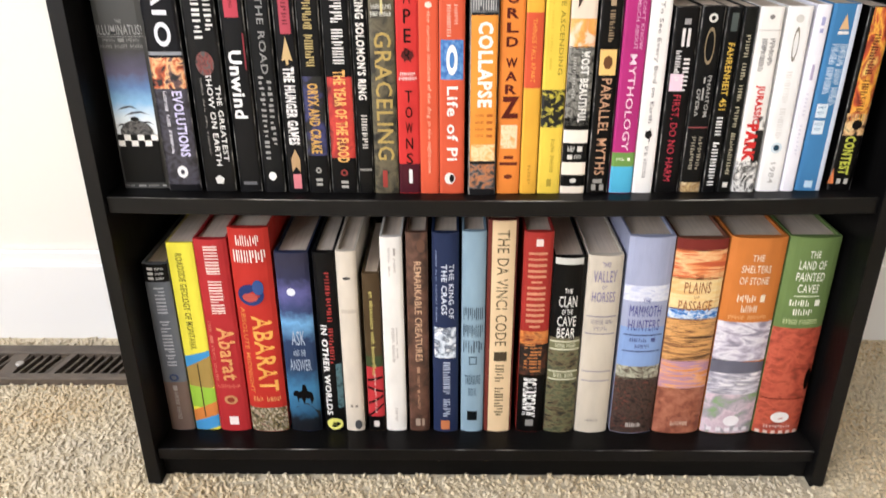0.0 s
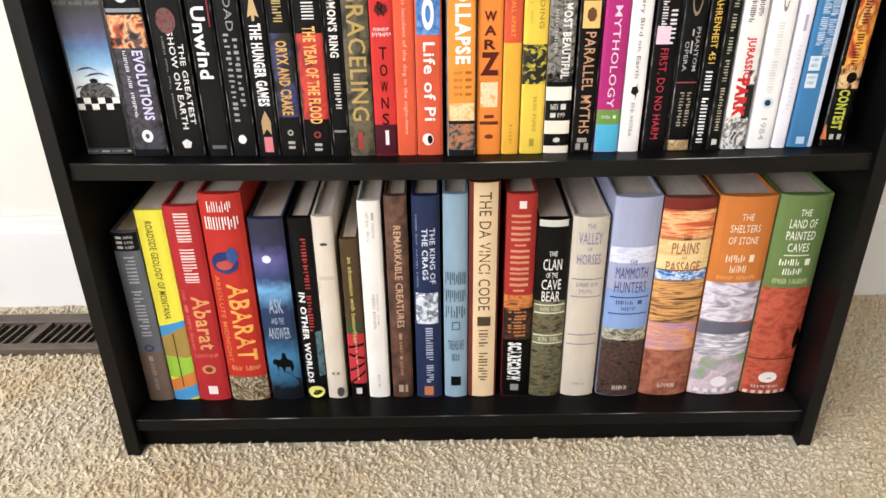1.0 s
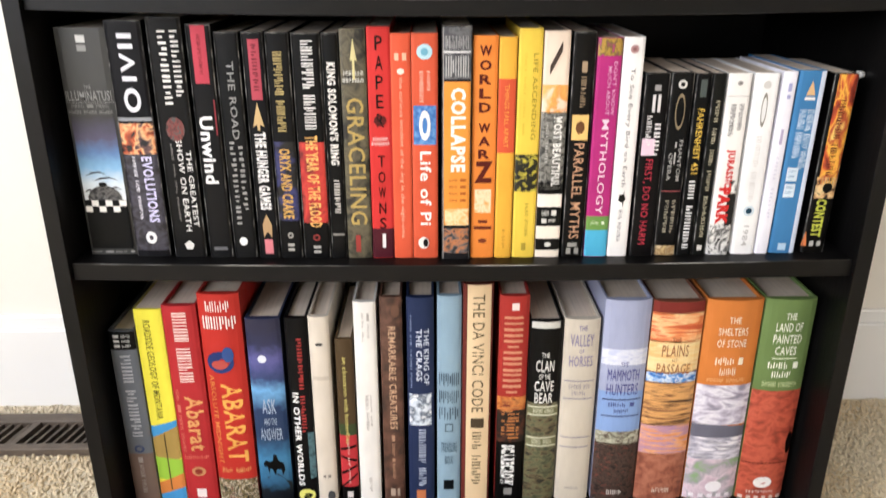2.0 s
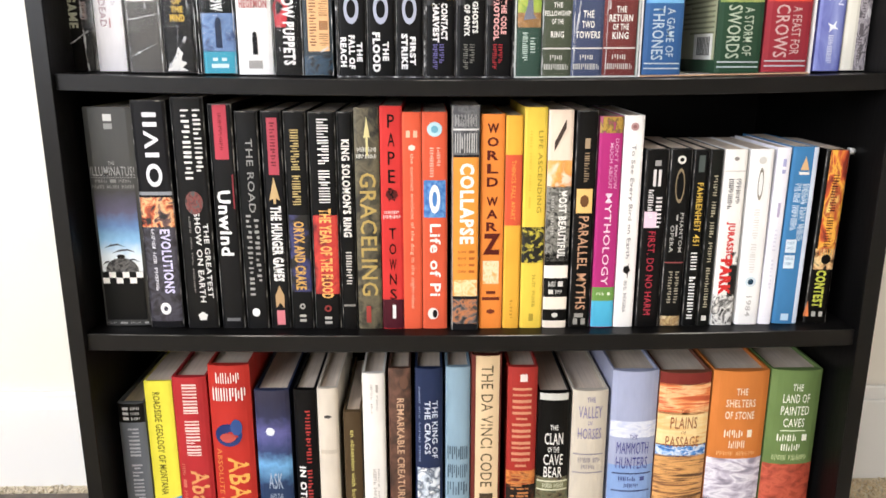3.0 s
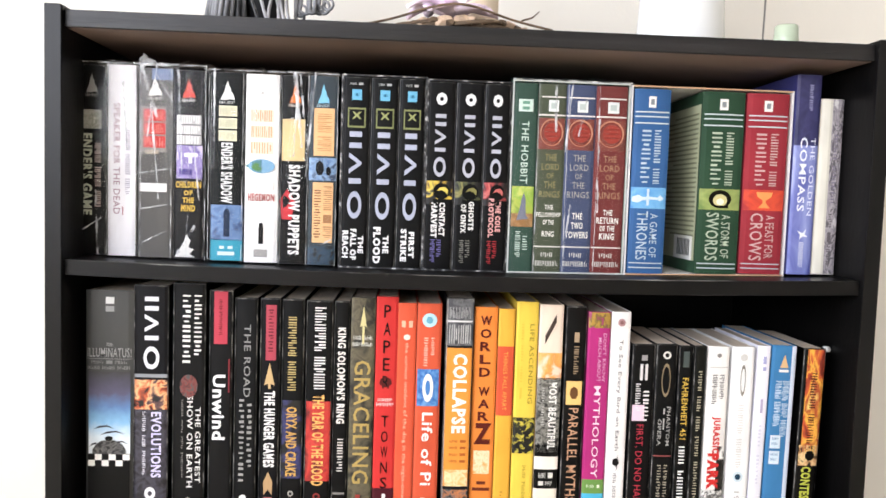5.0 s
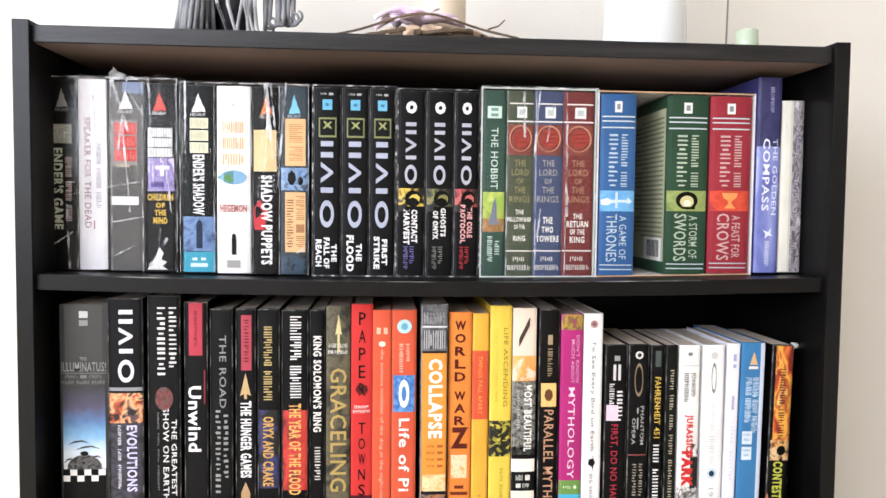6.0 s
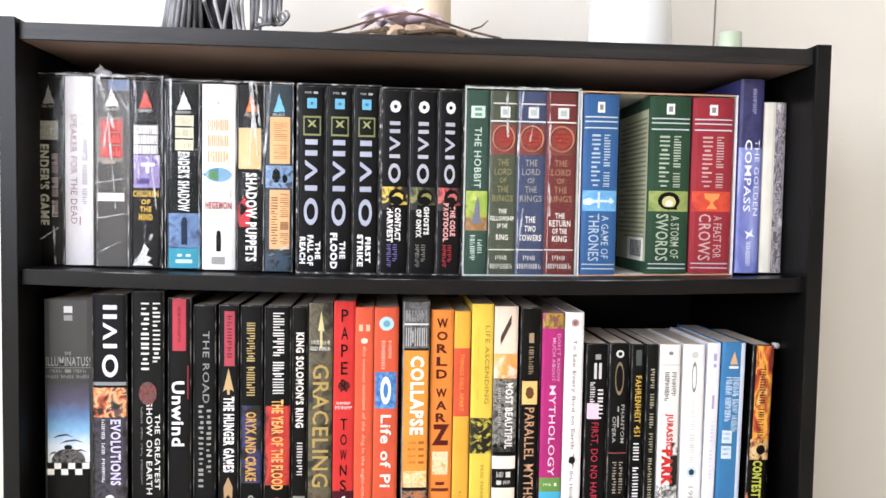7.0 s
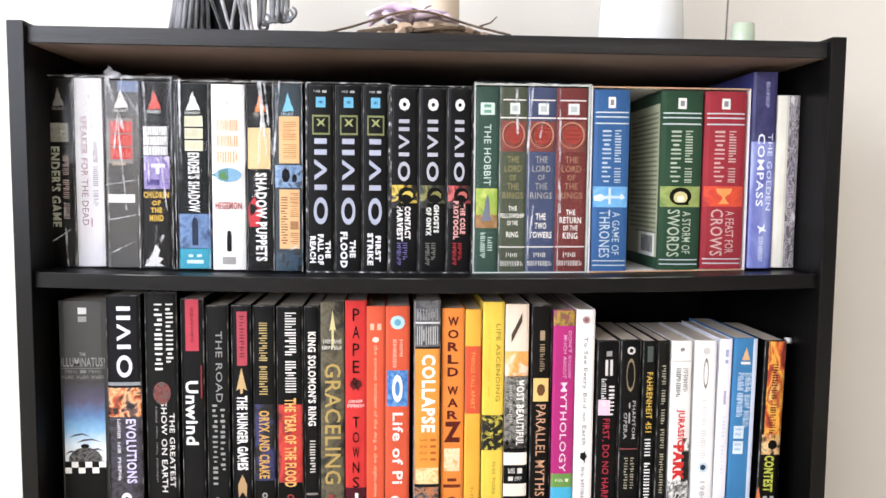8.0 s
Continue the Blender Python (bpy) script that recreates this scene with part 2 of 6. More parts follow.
# pale line of rubbing and painted highlight along the front corner of each shelf
SCUFF_GLINT = art("scuff_glint_line", ["080808", "101010", "1c1c1c", "6a6866", "9c9a96"], 26, (0.5, 1, 1), 4, 0.2)
for level, drop in ((SHELF0, 0.0), (SHELF1, DROP1), (SHELF2, DROP2)):
    part("worn_glint_corner", bent_bar(-IW + 0.002, IW - 0.002, REC - 0.0002, REC + 0.0008, level - 0.0006, level + 0.0002, drop, 0.0002), SCUFF_GLINT, bookcase, "rubbed corner of the edge band with painted highlight")


def rest(level, drop, x0, x1):
    """The height at which something from x0 to x1 stands on a sagging shelf."""
    return level - min(sag(drop, x0), sag(drop, x1))


board("shelf", -IW, IW, REC, DEP - 0.006, SHELF0 - 0.0145, SHELF0, BLACK_WOOD)
part("plinth", box_bm(-IW, IW, REC + 0.010, REC + 0.0245, -0.004, SHELF0 - 0.0149, 0.001), BLACK_WOOD, bookcase)
part("back_panel", box_bm(-IW, IW, DEP - 0.0055, DEP - 0.002, 0.0, 0.784), BLACK_WOOD, bookcase)

# ---- books ----
def spine_y(u, bulge):
    """How far the spine stands forward at the fraction u of its width."""
    e = abs(2 * u - 1)
    return -bulge * (1 - e ** 2.2)


class Book:
    """A book standing upright with its spine forward: cover, page block and what is printed on the spine."""

    def __init__(self, label, x0, x1, z0, h, cover, y=0.04, depth=0.105, hard=False, bulge=0.0008, pages=None, lean=0.0, group="", category="book"):
        self.w, self.h, self.bulge, self.hard = x1 - x0, h, bulge, hard
        w = self.w
        self.ob = thing("book", ((x0 + x1) / 2, y, z0), label, category, group)
        self.ob.rotation_euler = (0, radians(lean), 0)
        t = 0.0022 if hard else 0.0006
        over = 0.003 if hard else 0.0
        n = 9
        outer = [(-w / 2, depth)] + [(-w / 2 + w * i / n, spine_y(i / n, bulge) + (0.0007 if i in (0, n) else 0)) for i in range(n + 1)] + [(w / 2, depth)]
        inner = [(w / 2 - t, depth)] + [(w / 2 - t, t + 0.002), (-w / 2 + t, t + 0.002), (-w / 2 + t, depth)]
        # cover: spine, front and back boards as one folded sheet
        bm = bmesh.new()
        ring = outer + inner
        lo = [bm.verts.new((px, py, 0)) for px, py in ring]
        hi = [bm.verts.new((px, py, h)) for px, py in ring]
        k = len(ring)
        for i in range(k):
            j = (i + 1) % k
            bm.faces.new((lo[i], lo[j], hi[j], hi[i]))
        m = len(outer)
        for vs, flip in ((lo, True), (hi, False)):
            # left board, spine strip, right board
            a = [vs[0], vs[1], vs[k - 2], vs[k - 1]]
            c = [vs[m - 2], vs[m - 1], vs[m], vs[m + 1]]
            s = [vs[i] for i in range(1, m - 1)] + [vs[m + 1], vs[k - 2]]
            for f in (a, c, s):
                bm.faces.new(f if not flip else f[::-1])
        bmesh.ops.recalc_face_normals(bm, faces=bm.faces[:])
        self.cover = part("cover", bm, cover, self.ob)
        pg = box_bm(-w / 2 + t + 0.0002, w / 2 - t - 0.0002, t + 0.0025, depth - over - 0.0005, over + 0.0003, h - over - 0.0006)
        part("page_block", pg, pages or PAGE, self.ob, "cream page block")

    def to_spine(self, bm, lift):
        for v in bm.verts:
            u = min(1, max(0, v.co.x / self.w + 0.5))
            v.co.y = spine_y(u, self.bulge) + (0.0007 * max(0, abs(2 * u - 1) * 9 - 8)) - lift + v.co.y

    def band(self, v0, v1, mat, u0=0.0, u1=1.0, lift=0.00025, name="band", slant=0.0):
        """A printed field from v0 to v1 (fractions of the height, from the top)."""
        if isinstance(mat, str):
            mat = printed(mat)
        bm = bmesh.new()
        n = max(2, int(9 * (u1 - u0)))
        z0, z1 = self.h * (1 - v1), self.h * (1 - v0)
        rows = []
        for i in range(n + 1):
            x = (u0 + (u1 - u0) * i / n - 0.5) * self.w
            dz = slant * self.h * (i / n - 0.5)
            rows.append((bm.verts.new((x, 0, max(0.0005, z0 + dz))), bm.verts.new((x, 0, min(self.h - 0.0003, z1 + dz)))))
        for a, b in zip(rows, rows[1:]):
            bm.faces.new((a[0], b[0], b[1], a[1]))
        self.to_spine(bm, lift)
        part(name, bm, mat, self.cover)
        return self

    def bars(self, v0, v1, mat, u0, u1, words=(1,), down=True, name="lettering_bar", lift=0.0005):
        """Unread lettering as plain bars, one for each word."""
        if isinstance(mat, str):
            mat = printed(mat)
        total = sum(words) + 0.8 * (len(words) - 1)
        p = 0.0
        for wd in words:
            a, b = p / total, (p + wd) / total
            n = wd if wd > 2 else 1
            bm = bmesh.new()
            rng = random.Random(int(1000 * (v0 + u0)) + 7 * wd)
            for i in range(2 * n if n > 1 else 1):
                # one plain bar for a short word, a row of thin uneven plain bars for a long one
                lo_, hi_ = 0.0, 1.0
                if n > 1:
                    f0 = a + (b - a) * (i // 2 + (0.0 if i % 2 == 0 else rng.uniform(0.42, 0.56))) / n
                    f1 = f0 + (b - a) * rng.uniform(0.16, 0.27) / n
                    if i % 2 and rng.random() < 0.55:
                        lo_, hi_ = rng.choice(((0.0, 0.62), (0.38, 1.0), (0.2, 0.8)))
                else:
                    f0, f1 = a, b
                du, dv = u1 - u0, v1 - v0
                if down:
                    xa, xb, za, zb = u0 + du * lo_, u0 + du * hi_, v0 + (v1 - v0) * f0, v0 + (v1 - v0) * f1
                else:
                    xa, xb, za, zb = u0 + (u1 - u0) * f0, u0 + (u1 - u0) * f1, v0 + dv * lo_, v0 + dv * hi_
                q = [bm.verts.new(((xx - 0.5) * self.w, 0, self.h * (1 - zz))) for xx, zz in ((xa, zb), (xb, zb), (xb, za), (xa, za))]
                mid_lo, mid_hi = bm.verts.new(((xa + xb) / 2 * self.w - 0.5 * self.w, 0, self.h * (1 - zb))), bm.verts.new(((xa + xb) / 2 * self.w - 0.5 * self.w, 0, self.h * (1 - za)))
                bm.faces.new((q[0], mid_lo, mid_hi, q[3]))
                bm.faces.new((mid_lo, q[1], q[2], mid_hi))
            self.to_spine(bm, lift)
            part(name, bm, mat, self.cover)
            p += wd + 0.8
        return self

    def text(self, s, v0, v1, mat, u0=0.2, u1=0.8, down=True, lift=0.0006, bold=0.006):
        """A printed line: down the spine, or across it."""
        if isinstance(mat, str):
            mat = printed(mat)
        cu = bpy.data.curves.new("lettering", "FONT")
        cu.body, cu.resolution_u, cu.offset, cu.space_character = s, 2, bold, 1.06 + 2 * bold
        tmp = bpy.data.objects.new("lettering", cu)
        me = bpy.data.meshes.new_from_object(tmp)
        bpy.data.objects.remove(tmp)
        bpy.data.curves.remove(cu)
        bm = bmesh.new()
        bm.from_mesh(me)
        bpy.data.meshes.remove(me)
        if not bm.verts:
            return self
        xs, ys = [v.co.x for v in bm.verts], [v.co.y for v in bm.verts]
        ax, bx, ay, by = min(xs), max(xs), min(ys), max(ys)
        X0, X1, Z0, Z1 = (u0 - 0.5) * self.w, (u1 - 0.5) * self.w, self.h * (1 - v1), self.h * (1 - v0)
        for v in bm.verts:
            p, q = (v.co.x - ax) / (bx - ax), (v.co.y - ay) / (by - ay)
            if down:
                v.co = (X0 + q * (X1 - X0), 0, Z1 - p * (Z1 - Z0))
            else:
                v.co = (X0 + p * (X1 - X0), 0, Z0 + q * (Z1 - Z0))
        self.to_spine(bm, lift)
        bmesh.ops.recalc_face_normals(bm, faces=bm.faces[:])
        part("lettering", bm, mat, self.cover)
        return self

    def stack(self, s, v0, v1, mat, u0=0.25, u1=0.75, bold=0.0):
        """Upright letters one under another."""
        k = len(s)
        for i, ch in enumerate(s):
            if ch != " ":
                a = v0 + (v1 - v0) * i / k
                nar = 0.3 if ch == "I" else 0.0
                self.text(ch, a, a + (v1 - v0) * 0.72 / k, mat, u0 + nar * (u1 - u0), u1 - nar * (u1 - u0), down=False, bold=bold)
        return self

    def disc(self, v, u, rv, ru, mat, lift=0.0007, hole=0.0, name="emblem", sides=20, turn=0.0):
        """A printed round or many-sided mark; rv is a fraction of the height, ru of the width."""
        if isinstance(mat, str):
            mat = printed(mat)
        bm = bmesh.new()
        c = Vector(((u - 0.5) * self.w, 0, self.h * (1 - v)))
        def at(k, f):
            a = 2 * math.pi * k / sides + turn
            return bm.verts.new((c.x + math.sin(a) * ru * self.w * f, 0, c.z + math.cos(a) * rv * self.h * f))
        rim = [at(k, 1) for k in range(sides)]
        if hole:
            inn = [at(k, hole) for k in range(sides)]
            for k in range(sides):
                j = (k + 1) % sides
                bm.faces.new((rim[k], rim[j], inn[j], inn[k]))
        else:
            bm.faces.new(rim)
        self.to_spine(bm, lift)
        bmesh.ops.recalc_face_normals(bm, faces=bm.faces[:])
        part(name, bm, mat, self.cover)
        return self


def outline(b, pts, mat, lift=0.0007, name="emblem", u=0.5, v=0.5, su=1.0, sv=1.0):
    """A printed flat shape; pts run from -1 to 1 across and down the spine, scaled by su and sv round (u, v)."""
    bm = bmesh.new()
    vs = [bm.verts.new(((u + su * px - 0.5) * b.w, 0, b.h * (1 - v - sv * pz))) for px, pz in pts]
    bm.faces.new(vs)
    bm.normal_update()
    bmesh.ops.triangulate(bm, faces=bm.faces[:])
    b.to_spine(bm, lift)
    bmesh.ops.recalc_face_normals(bm, faces=bm.faces[:])
    part(name, bm, printed(mat) if isinstance(mat, str) else mat, b.cover)
    return b


def low(label, x0, x1, ztop, col, **k):
    k.setdefault("hard", True)
    k.setdefault("depth", 0.155)
    k.setdefault("bulge", 0.003)
    return Book(label, x0, x1, SHELF0 + 0.0003, ztop - SHELF0, printed(col) if isinstance(col, str) else col, y=0.041, group="books on the bottom shelf", **k)


WORN = art("worn_edge", ["141313", "1c1b1b", "444240", "8a8783"], 150, (1, 1, 0.5), 4, 0.3)


def rubbed(b, col):
    """Pale rubbing along the hinges and head of a black spine."""
    if isinstance(col, str) and max(lin(col)) < 0.06:
        e = 0.0007 / b.w
        b.band(0.0, 1.0, WORN, 0.0, e, 0.0008, "worn_edge").band(0.0, 1.0, WORN, 1 - e, 1.0, 0.0008, "worn_edge").band(0.0, 0.0045, WORN, e, 1 - e, 0.0008, "worn_edge")
    return b


def mid(label, x0, x1, ztop, col, **k):
    k.setdefault("depth", 0.135)
    k.setdefault("y", 0.026)
    z0 = rest(SHELF1, DROP1, x0, x1) + 0.0003
    return rubbed(Book(label, x0, x1, z0, ztop - z0, printed(col) if isinstance(col, str) else col, group="books on the middle shelf", **k), col)


def top(label, x0, x1, ztop, col, **k):
    k.setdefault("depth", 0.106)
    k.setdefault("y", 0.048)
    z0 = rest(SHELF2, DROP2, x0, x1) + 0.0018
    return rubbed(Book(label, x0, x1, z0, ztop - z0, printed(col) if isinstance(col, str) else col, group="books on the top shelf", **k), col)


INK, WHITE = "1a1819", "f0ece6"


def rings_title(b, v0, v1, col, u0=0.28, u1=0.72):
    """A four-part emblem down the spine: barred block, open triangle, bar and ring."""
    d = (v1 - v0) / 4
    uc = (u0 + u1) / 2
    b.band(v0, v0 + d * 0.24, col, u0, u1, 0.0006, "emblem_bar").band(v0 + d * 0.5, v0 + d * 0.74, col, u0, u1, 0.0006, "emblem_bar")
    outline(b, [(-1, -1), (1, -0.12), (1, 0.12), (-1, 1), (-1, 0.55), (0.35, 0), (-1, -0.55)], col, u=uc, v=v0 + d * 1.42, su=(u1 - u0) * 0.5, sv=d * 0.48)
    b.band(v0 + d * 2.1, v0 + d * 2.34, col, u0, u1, 0.0006, "emblem_bar")
    b.disc(v0 + d * 3.3, uc, d * 0.62, (u1 - u0) * 0.58, col, hole=0.6)


def lines(b, rows, col, u0=0.15, u1=0.85, **k):
    """Centred lines across the spine: text, top, bottom, share of the width."""
    for s, v0, v1, f in rows:
        c, hw = (u0 + u1) / 2, (u1 - u0) / 2 * f
        b.text(s, v0, v1, col, c - hw, c + hw, down=False, **k)


# ---- bottom shelf: tall hardbacks ----
b = low("slate-grey hardback fading to brown with black top label", -0.3597, -0.3330, 0.2540, "6c717a", bulge=0.002)
b.band(0, 0.1, INK)
for v in (0.02, 0.046, 0.072):
    b.bars(v, v + 0.014, "d8d8d6", 0.2, 0.85, (2, 3), down=False)
b.bars(0.13, 0.6, "b9bdc6", 0.34, 0.74, (4, 7)).disc(0.66, 0.52, 0.022, 0.2, "3c4c70", hole=0.55)
b.band(0.69, 1, "7b665c")
b.bars(0.71, 0.93, "aaa09a", 0.4, 0.58, (2, 5, 5))

b = low("yellow paperback guidebook with a coloured map strip", -0.3309, -0.3033, 0.2775, "efe32a", hard=False, bulge=0.0008, depth=0.15)
b.text("ROADSIDE GEOLOGY OF MONTANA", 0.05, 0.54, "716a1c", 0.3, 0.56, bold=0.01)
b.band(0.565, 0.64, "3f9ad6", slant=0.03)
b.band(0.61, 0.78, "ad8e46", lift=0.0003, slant=0.06)
b.band(0.75, 0.87, "9ccc33", lift=0.00035, slant=-0.02)
b.band(0.86, 0.95, "dd8437", lift=0.0004, slant=0.05)
b.band(0.93, 1, "459fdc", lift=0.00045, slant=0.04)
b.band(0.62, 0.92, "5a4a28", 0.45, 0.5, 0.0005, "printed_line", slant=0.0)

b = low("red hardback with gilt ornamental title and small emblems", -0.3025, -0.2682, 0.2820, "b4262a")
b.bars(0.03, 0.37, "f0d5cb", 0.3, 0.72, (5, 6))
b.text("Abarat", 0.43, 0.71, "dc9a58", 0.35, 0.88, bold=0.02)
b.bars(0.4, 0.72, "cf6d58", 0.1, 0.2, (3, 2, 4, 5))
b.bars(0.735, 0.755, "dd7560", 0.12, 0.9, (6,), down=False)
b.disc(0.82, 0.5, 0.025, 0.22, "c48a58").disc(0.82, 0.5, 0.015, 0.12, "8a3020", lift=0.0009)
b.band(0.915, 0.962, "f2e2de", 0.36, 0.66, 0.0006, "emblem")

b = low("wide red hardback with gold fantasy lettering and blue creature", -0.2658, -0.2239, 0.2950, "bb281c", bulge=0.004)
b.bars(0.03, 0.075, "f3e6de", 0.2, 0.8, (5,), down=False).bars(0.095, 0.15, "f3e6de", 0.1, 0.92, (6,), down=False)
b.disc(0.3, 0.42, 0.05, 0.33, "27376c").disc(0.265, 0.62, 0.035, 0.14, "34508a", lift=0.0009).disc(0.31, 0.4, 0.02, 0.2, "b84a40", lift=0.0011)
b.text("ABARAT", 0.4, 0.78, "e9a744", 0.36, 0.86, bold=0.02)
b.text("ABSOLUTE MIDNIGHT", 0.36, 0.79, "d88038", 0.1, 0.22)
b.bars(0.81, 0.835, "e09858", 0.15, 0.9, (3, 4), down=False)
b.band(0.87, 1, art("crowd", ["151012", "8a7a50", "1a1616", "d8ccb0", "6a2420"], 260), name="picture")

b = low("dark blue hardback with moonlit clouds and a lone tree", -0.2205, -0.1856, 0.2672, "2b3350")
b.band(0, 1, fade("night_sky", b.h, [(0.0, "0b0d12"), (0.12, "10151d"), (0.17, "2c5878"), (0.3, "3f7ba4"), (0.42, "1f3656"), (0.58, "24385c"), (0.68, "6fa6d4"), (0.75, "33406a"), (0.84, "5c5c94"), (0.92, "2c2f4c"), (1.0, "2a2a40")], 0.5), name="picture")
b.disc(0.2, 0.42, 0.02, 0.13, "d9dcea")
lines(b, [("ASK", 0.41, 0.49, 0.6), ("AND THE", 0.515, 0.55, 0.55), ("ANSWER", 0.57, 0.635, 0.95)], "a4b2c6")
outline(b, [(-1, -0.1), (-0.75, -0.4), (-0.35, -0.3), (-0.1, -0.45), (0.0, -1), (0.25, -1), (0.4, -0.4), (0.85, -0.15), (0.95, 0.5), (0.7, 1), (0.6, 0.45), (0.2, 0.4), (0.05, 1), (-0.2, 0.4), (-0.45, 0.35), (-0.5, 0.9), (-0.65, 0.2), (-0.9, 0.2)], "0b0e13", name="dark_shape", u=0.5, v=0.775, su=0.34, sv=0.06)
outline(b, [(-1, 0.2), (-0.5, -0.6), (0.2, -1), (0.7, -0.3), (1, 0), (1, 1), (-1, 1)], art("heath", ["0b0d11", "16191d", "24282c", "0e1014"], 160), 0.0005, "dark_shape", 0.5, 0.885, 0.49, 0.06)

b = low("black hardback with white title and yellow sticker", -0.1813, -0.1585, 0.2673, "1c1b1f", bulge=0.0025)
b.bars(0.1, 0.6, "b83a36", 0.5, 0.72, (8, 6)).band(0.6, 0.86, art("teal", ["2d4a52", "5c8088", "33434c"], 120), 0.72, 1, name="picture")
b.text("IN OTHER WORLDS", 0.38, 0.9, "eceae8", 0.14, 0.44, bold=0.03)
b.disc(0.955, 0.5, 0.036, 0.4, "e3df6c", name="sticker").bars(0.945, 0.965, "5a5a20", 0.4, 0.6, (1,))

b = low("plain cream hardback with a small bird mark", -0.1572, -0.1364, 0.2686, "d6cab9", bulge=0.0025)
b.disc(0.135, 0.5, 0.008, 0.2, "4b4844", sides=7).bars(0.3, 0.32, "c6b9a8", 0.1, 0.9, (1,), down=False).bars(0.84, 0.855, "8b8178", 0.3, 0.7, (1, 1), down=False)
b.disc(0.96, 0.68, 0.03, 0.2, "4a4a4c", sides=8)

b = low("short brown hardback with red butterfly pattern", -0.1313, -0.1129, 0.2427, "4d3c26", bulge=0.002, depth=0.145)
b.text("an obsession with butterflies", 0.1, 0.62, "cdbf6a", 0.38, 0.62, bold=0.01).band(0.5, 0.57, "3c4a2c")
b.band(0.57, 0.9, "bf2e34", name="picture").band(0.9, 1, "181213", name="picture").bars(0.6, 0.88, "e8b8b0", 0.44, 0.56, (5, 3, 5)).band(0.93, 0.97, "d8d0cc", 0.32, 0.66, 0.0006, "emblem")
for v, sl in ((0.64, 0.02), (0.71, -0.03), (0.78, 0.05), (0.85, 0.08)):
    b.band(v, v + 0.016, "35100f", 0.04, 0.96, 0.0004, "printed_line", slant=sl)
b

b = low("clean white hardback with fine grey lettering", -0.1111, -0.0883, 0.2846, "ebe6df", bulge=0.002)
b.bars(0.05, 0.17, "b3aaa2", 0.6, 0.7, (2, 4)).bars(0.05, 0.19, "b3aaa2", 0.36, 0.46, (4, 3))
b.bars(0.44, 0.6, "aaa199", 0.62, 0.7, (5, 3)).bars(0.44, 0.62, "aaa199", 0.4, 0.56, (5, 6)).bars(0.87, 0.95, "b3aaa2", 0.45, 0.58, (3,))

b = low("brown hardback with antique embossed lettering", -0.0844, -0.0620, 0.2897, art("leather", ["3e2a22", "573a2e", "6b4a3c"], 70), bulge=0.002)
b.text("REMARKABLE CREATURES", 0.13, 0.62, "d2aa88", 0.36, 0.7, bold=0.01).bars(0.65, 0.88, "b48c70", 0.42, 0.56, (2, 4, 1, 5)).bars(0.93, 0.97, "b09a88", 0.3, 0.75, (2, 1), down=False)
b.disc(0.06, 0.7, 0.03, 0.2, "6f5040", sides=9)

b = low("navy hardback with silver title and wintry picture", -0.0573, -0.0297, 0.2897, "232f50", bulge=0.0035)
b.text("THE KING OF", 0.14, 0.4, "d5dcec", 0.62, 0.82, bold=0.01).text("THE CRAGS", 0.14, 0.38, "d5dcec", 0.34, 0.56, bold=0.02)
b.bars(0.08, 0.42, "8a96b4", 0.12, 0.18, (4, 3, 5, 4))
b.band(0.445, 0.6, art("snow", ["e4e8ee", "c2ccd8", "4a5668", "eceff2"], 110), 0.06, 0.9, name="picture")
b.bars(0.62, 0.92, "b9c4da", 0.4, 0.68, (7, 4)).band(0.935, 0.985, "c47444", 0.3, 0.66, 0.0005, "emblem")

b = low("pale blue hardback with embossed grey lettering", -0.0263, -0.0014, 0.2910, "8aa6b8", bulge=0.003)
for v, n in ((0.35, 5), (0.435, 5), (0.515, 4)):
    b.bars(v, v + 0.06, "475a68", 0.08, 0.96, (n,), down=False)
b.disc(0.615, 0.5, 0.03, 0.25, "566c78", sides=4, turn=math.pi / 4, hole=0.7)
lines(b, [("TREASURE", 0.69, 0.74, 1), ("BOX", 0.76, 0.8, 0.5)], "50697a")
b.band(0.885, 0.935, "1b2730", 0.28, 0.72, 0.0005, "emblem")

b = low("tan hardback thriller with dark red cover edges", 0.0000, 0.0304, 0.3035, "6a2c24", bulge=0.003)
b.band(0, 1, "e3c59a", 0.14, 0.93)
b.text("THE DA VINCI CODE", 0.04, 0.56, "574930", 0.32, 0.72, bold=0.0).band(0.59, 0.635, "4c3f2e", 0.3, 0.76, 0.0006, "picture").bars(0.655, 0.92, "65573c", 0.36, 0.68, (3, 5))

b = low("red and black hardback thriller with white title patch", 0.0371, 0.0673, 0.2905, "a92c24", bulge=0.003)
b.band(0.03, 0.062, "eed8d0", 0.4, 0.64, 0.0005, "emblem").bars(0.09, 0.46, "d08a68", 0.16, 0.8, (7,))
b.band(0.465, 0.54, art("embers", ["7a3018", "b8642c", "d88a44", "8a4420"], 60, (1, 1, 1.6)), lift=0.0003, name="picture").band(0.53, 0.7, art("char", ["4a2416", "2c1812", "1c1210", "6a3218"], 50), lift=0.00035, name="picture").band(0.69, 1, "15110f", lift=0.0004)
b.bars(0.48, 0.68, "c07c44", 0.16, 0.78, (6,), lift=0.0006)
b.text("SCARECROW", 0.705, 0.915, "ecebe8", 0.18, 0.68, bold=0.06).band(0.93, 0.965, "8c8a86", 0.32, 0.62, 0.0006, "emblem")

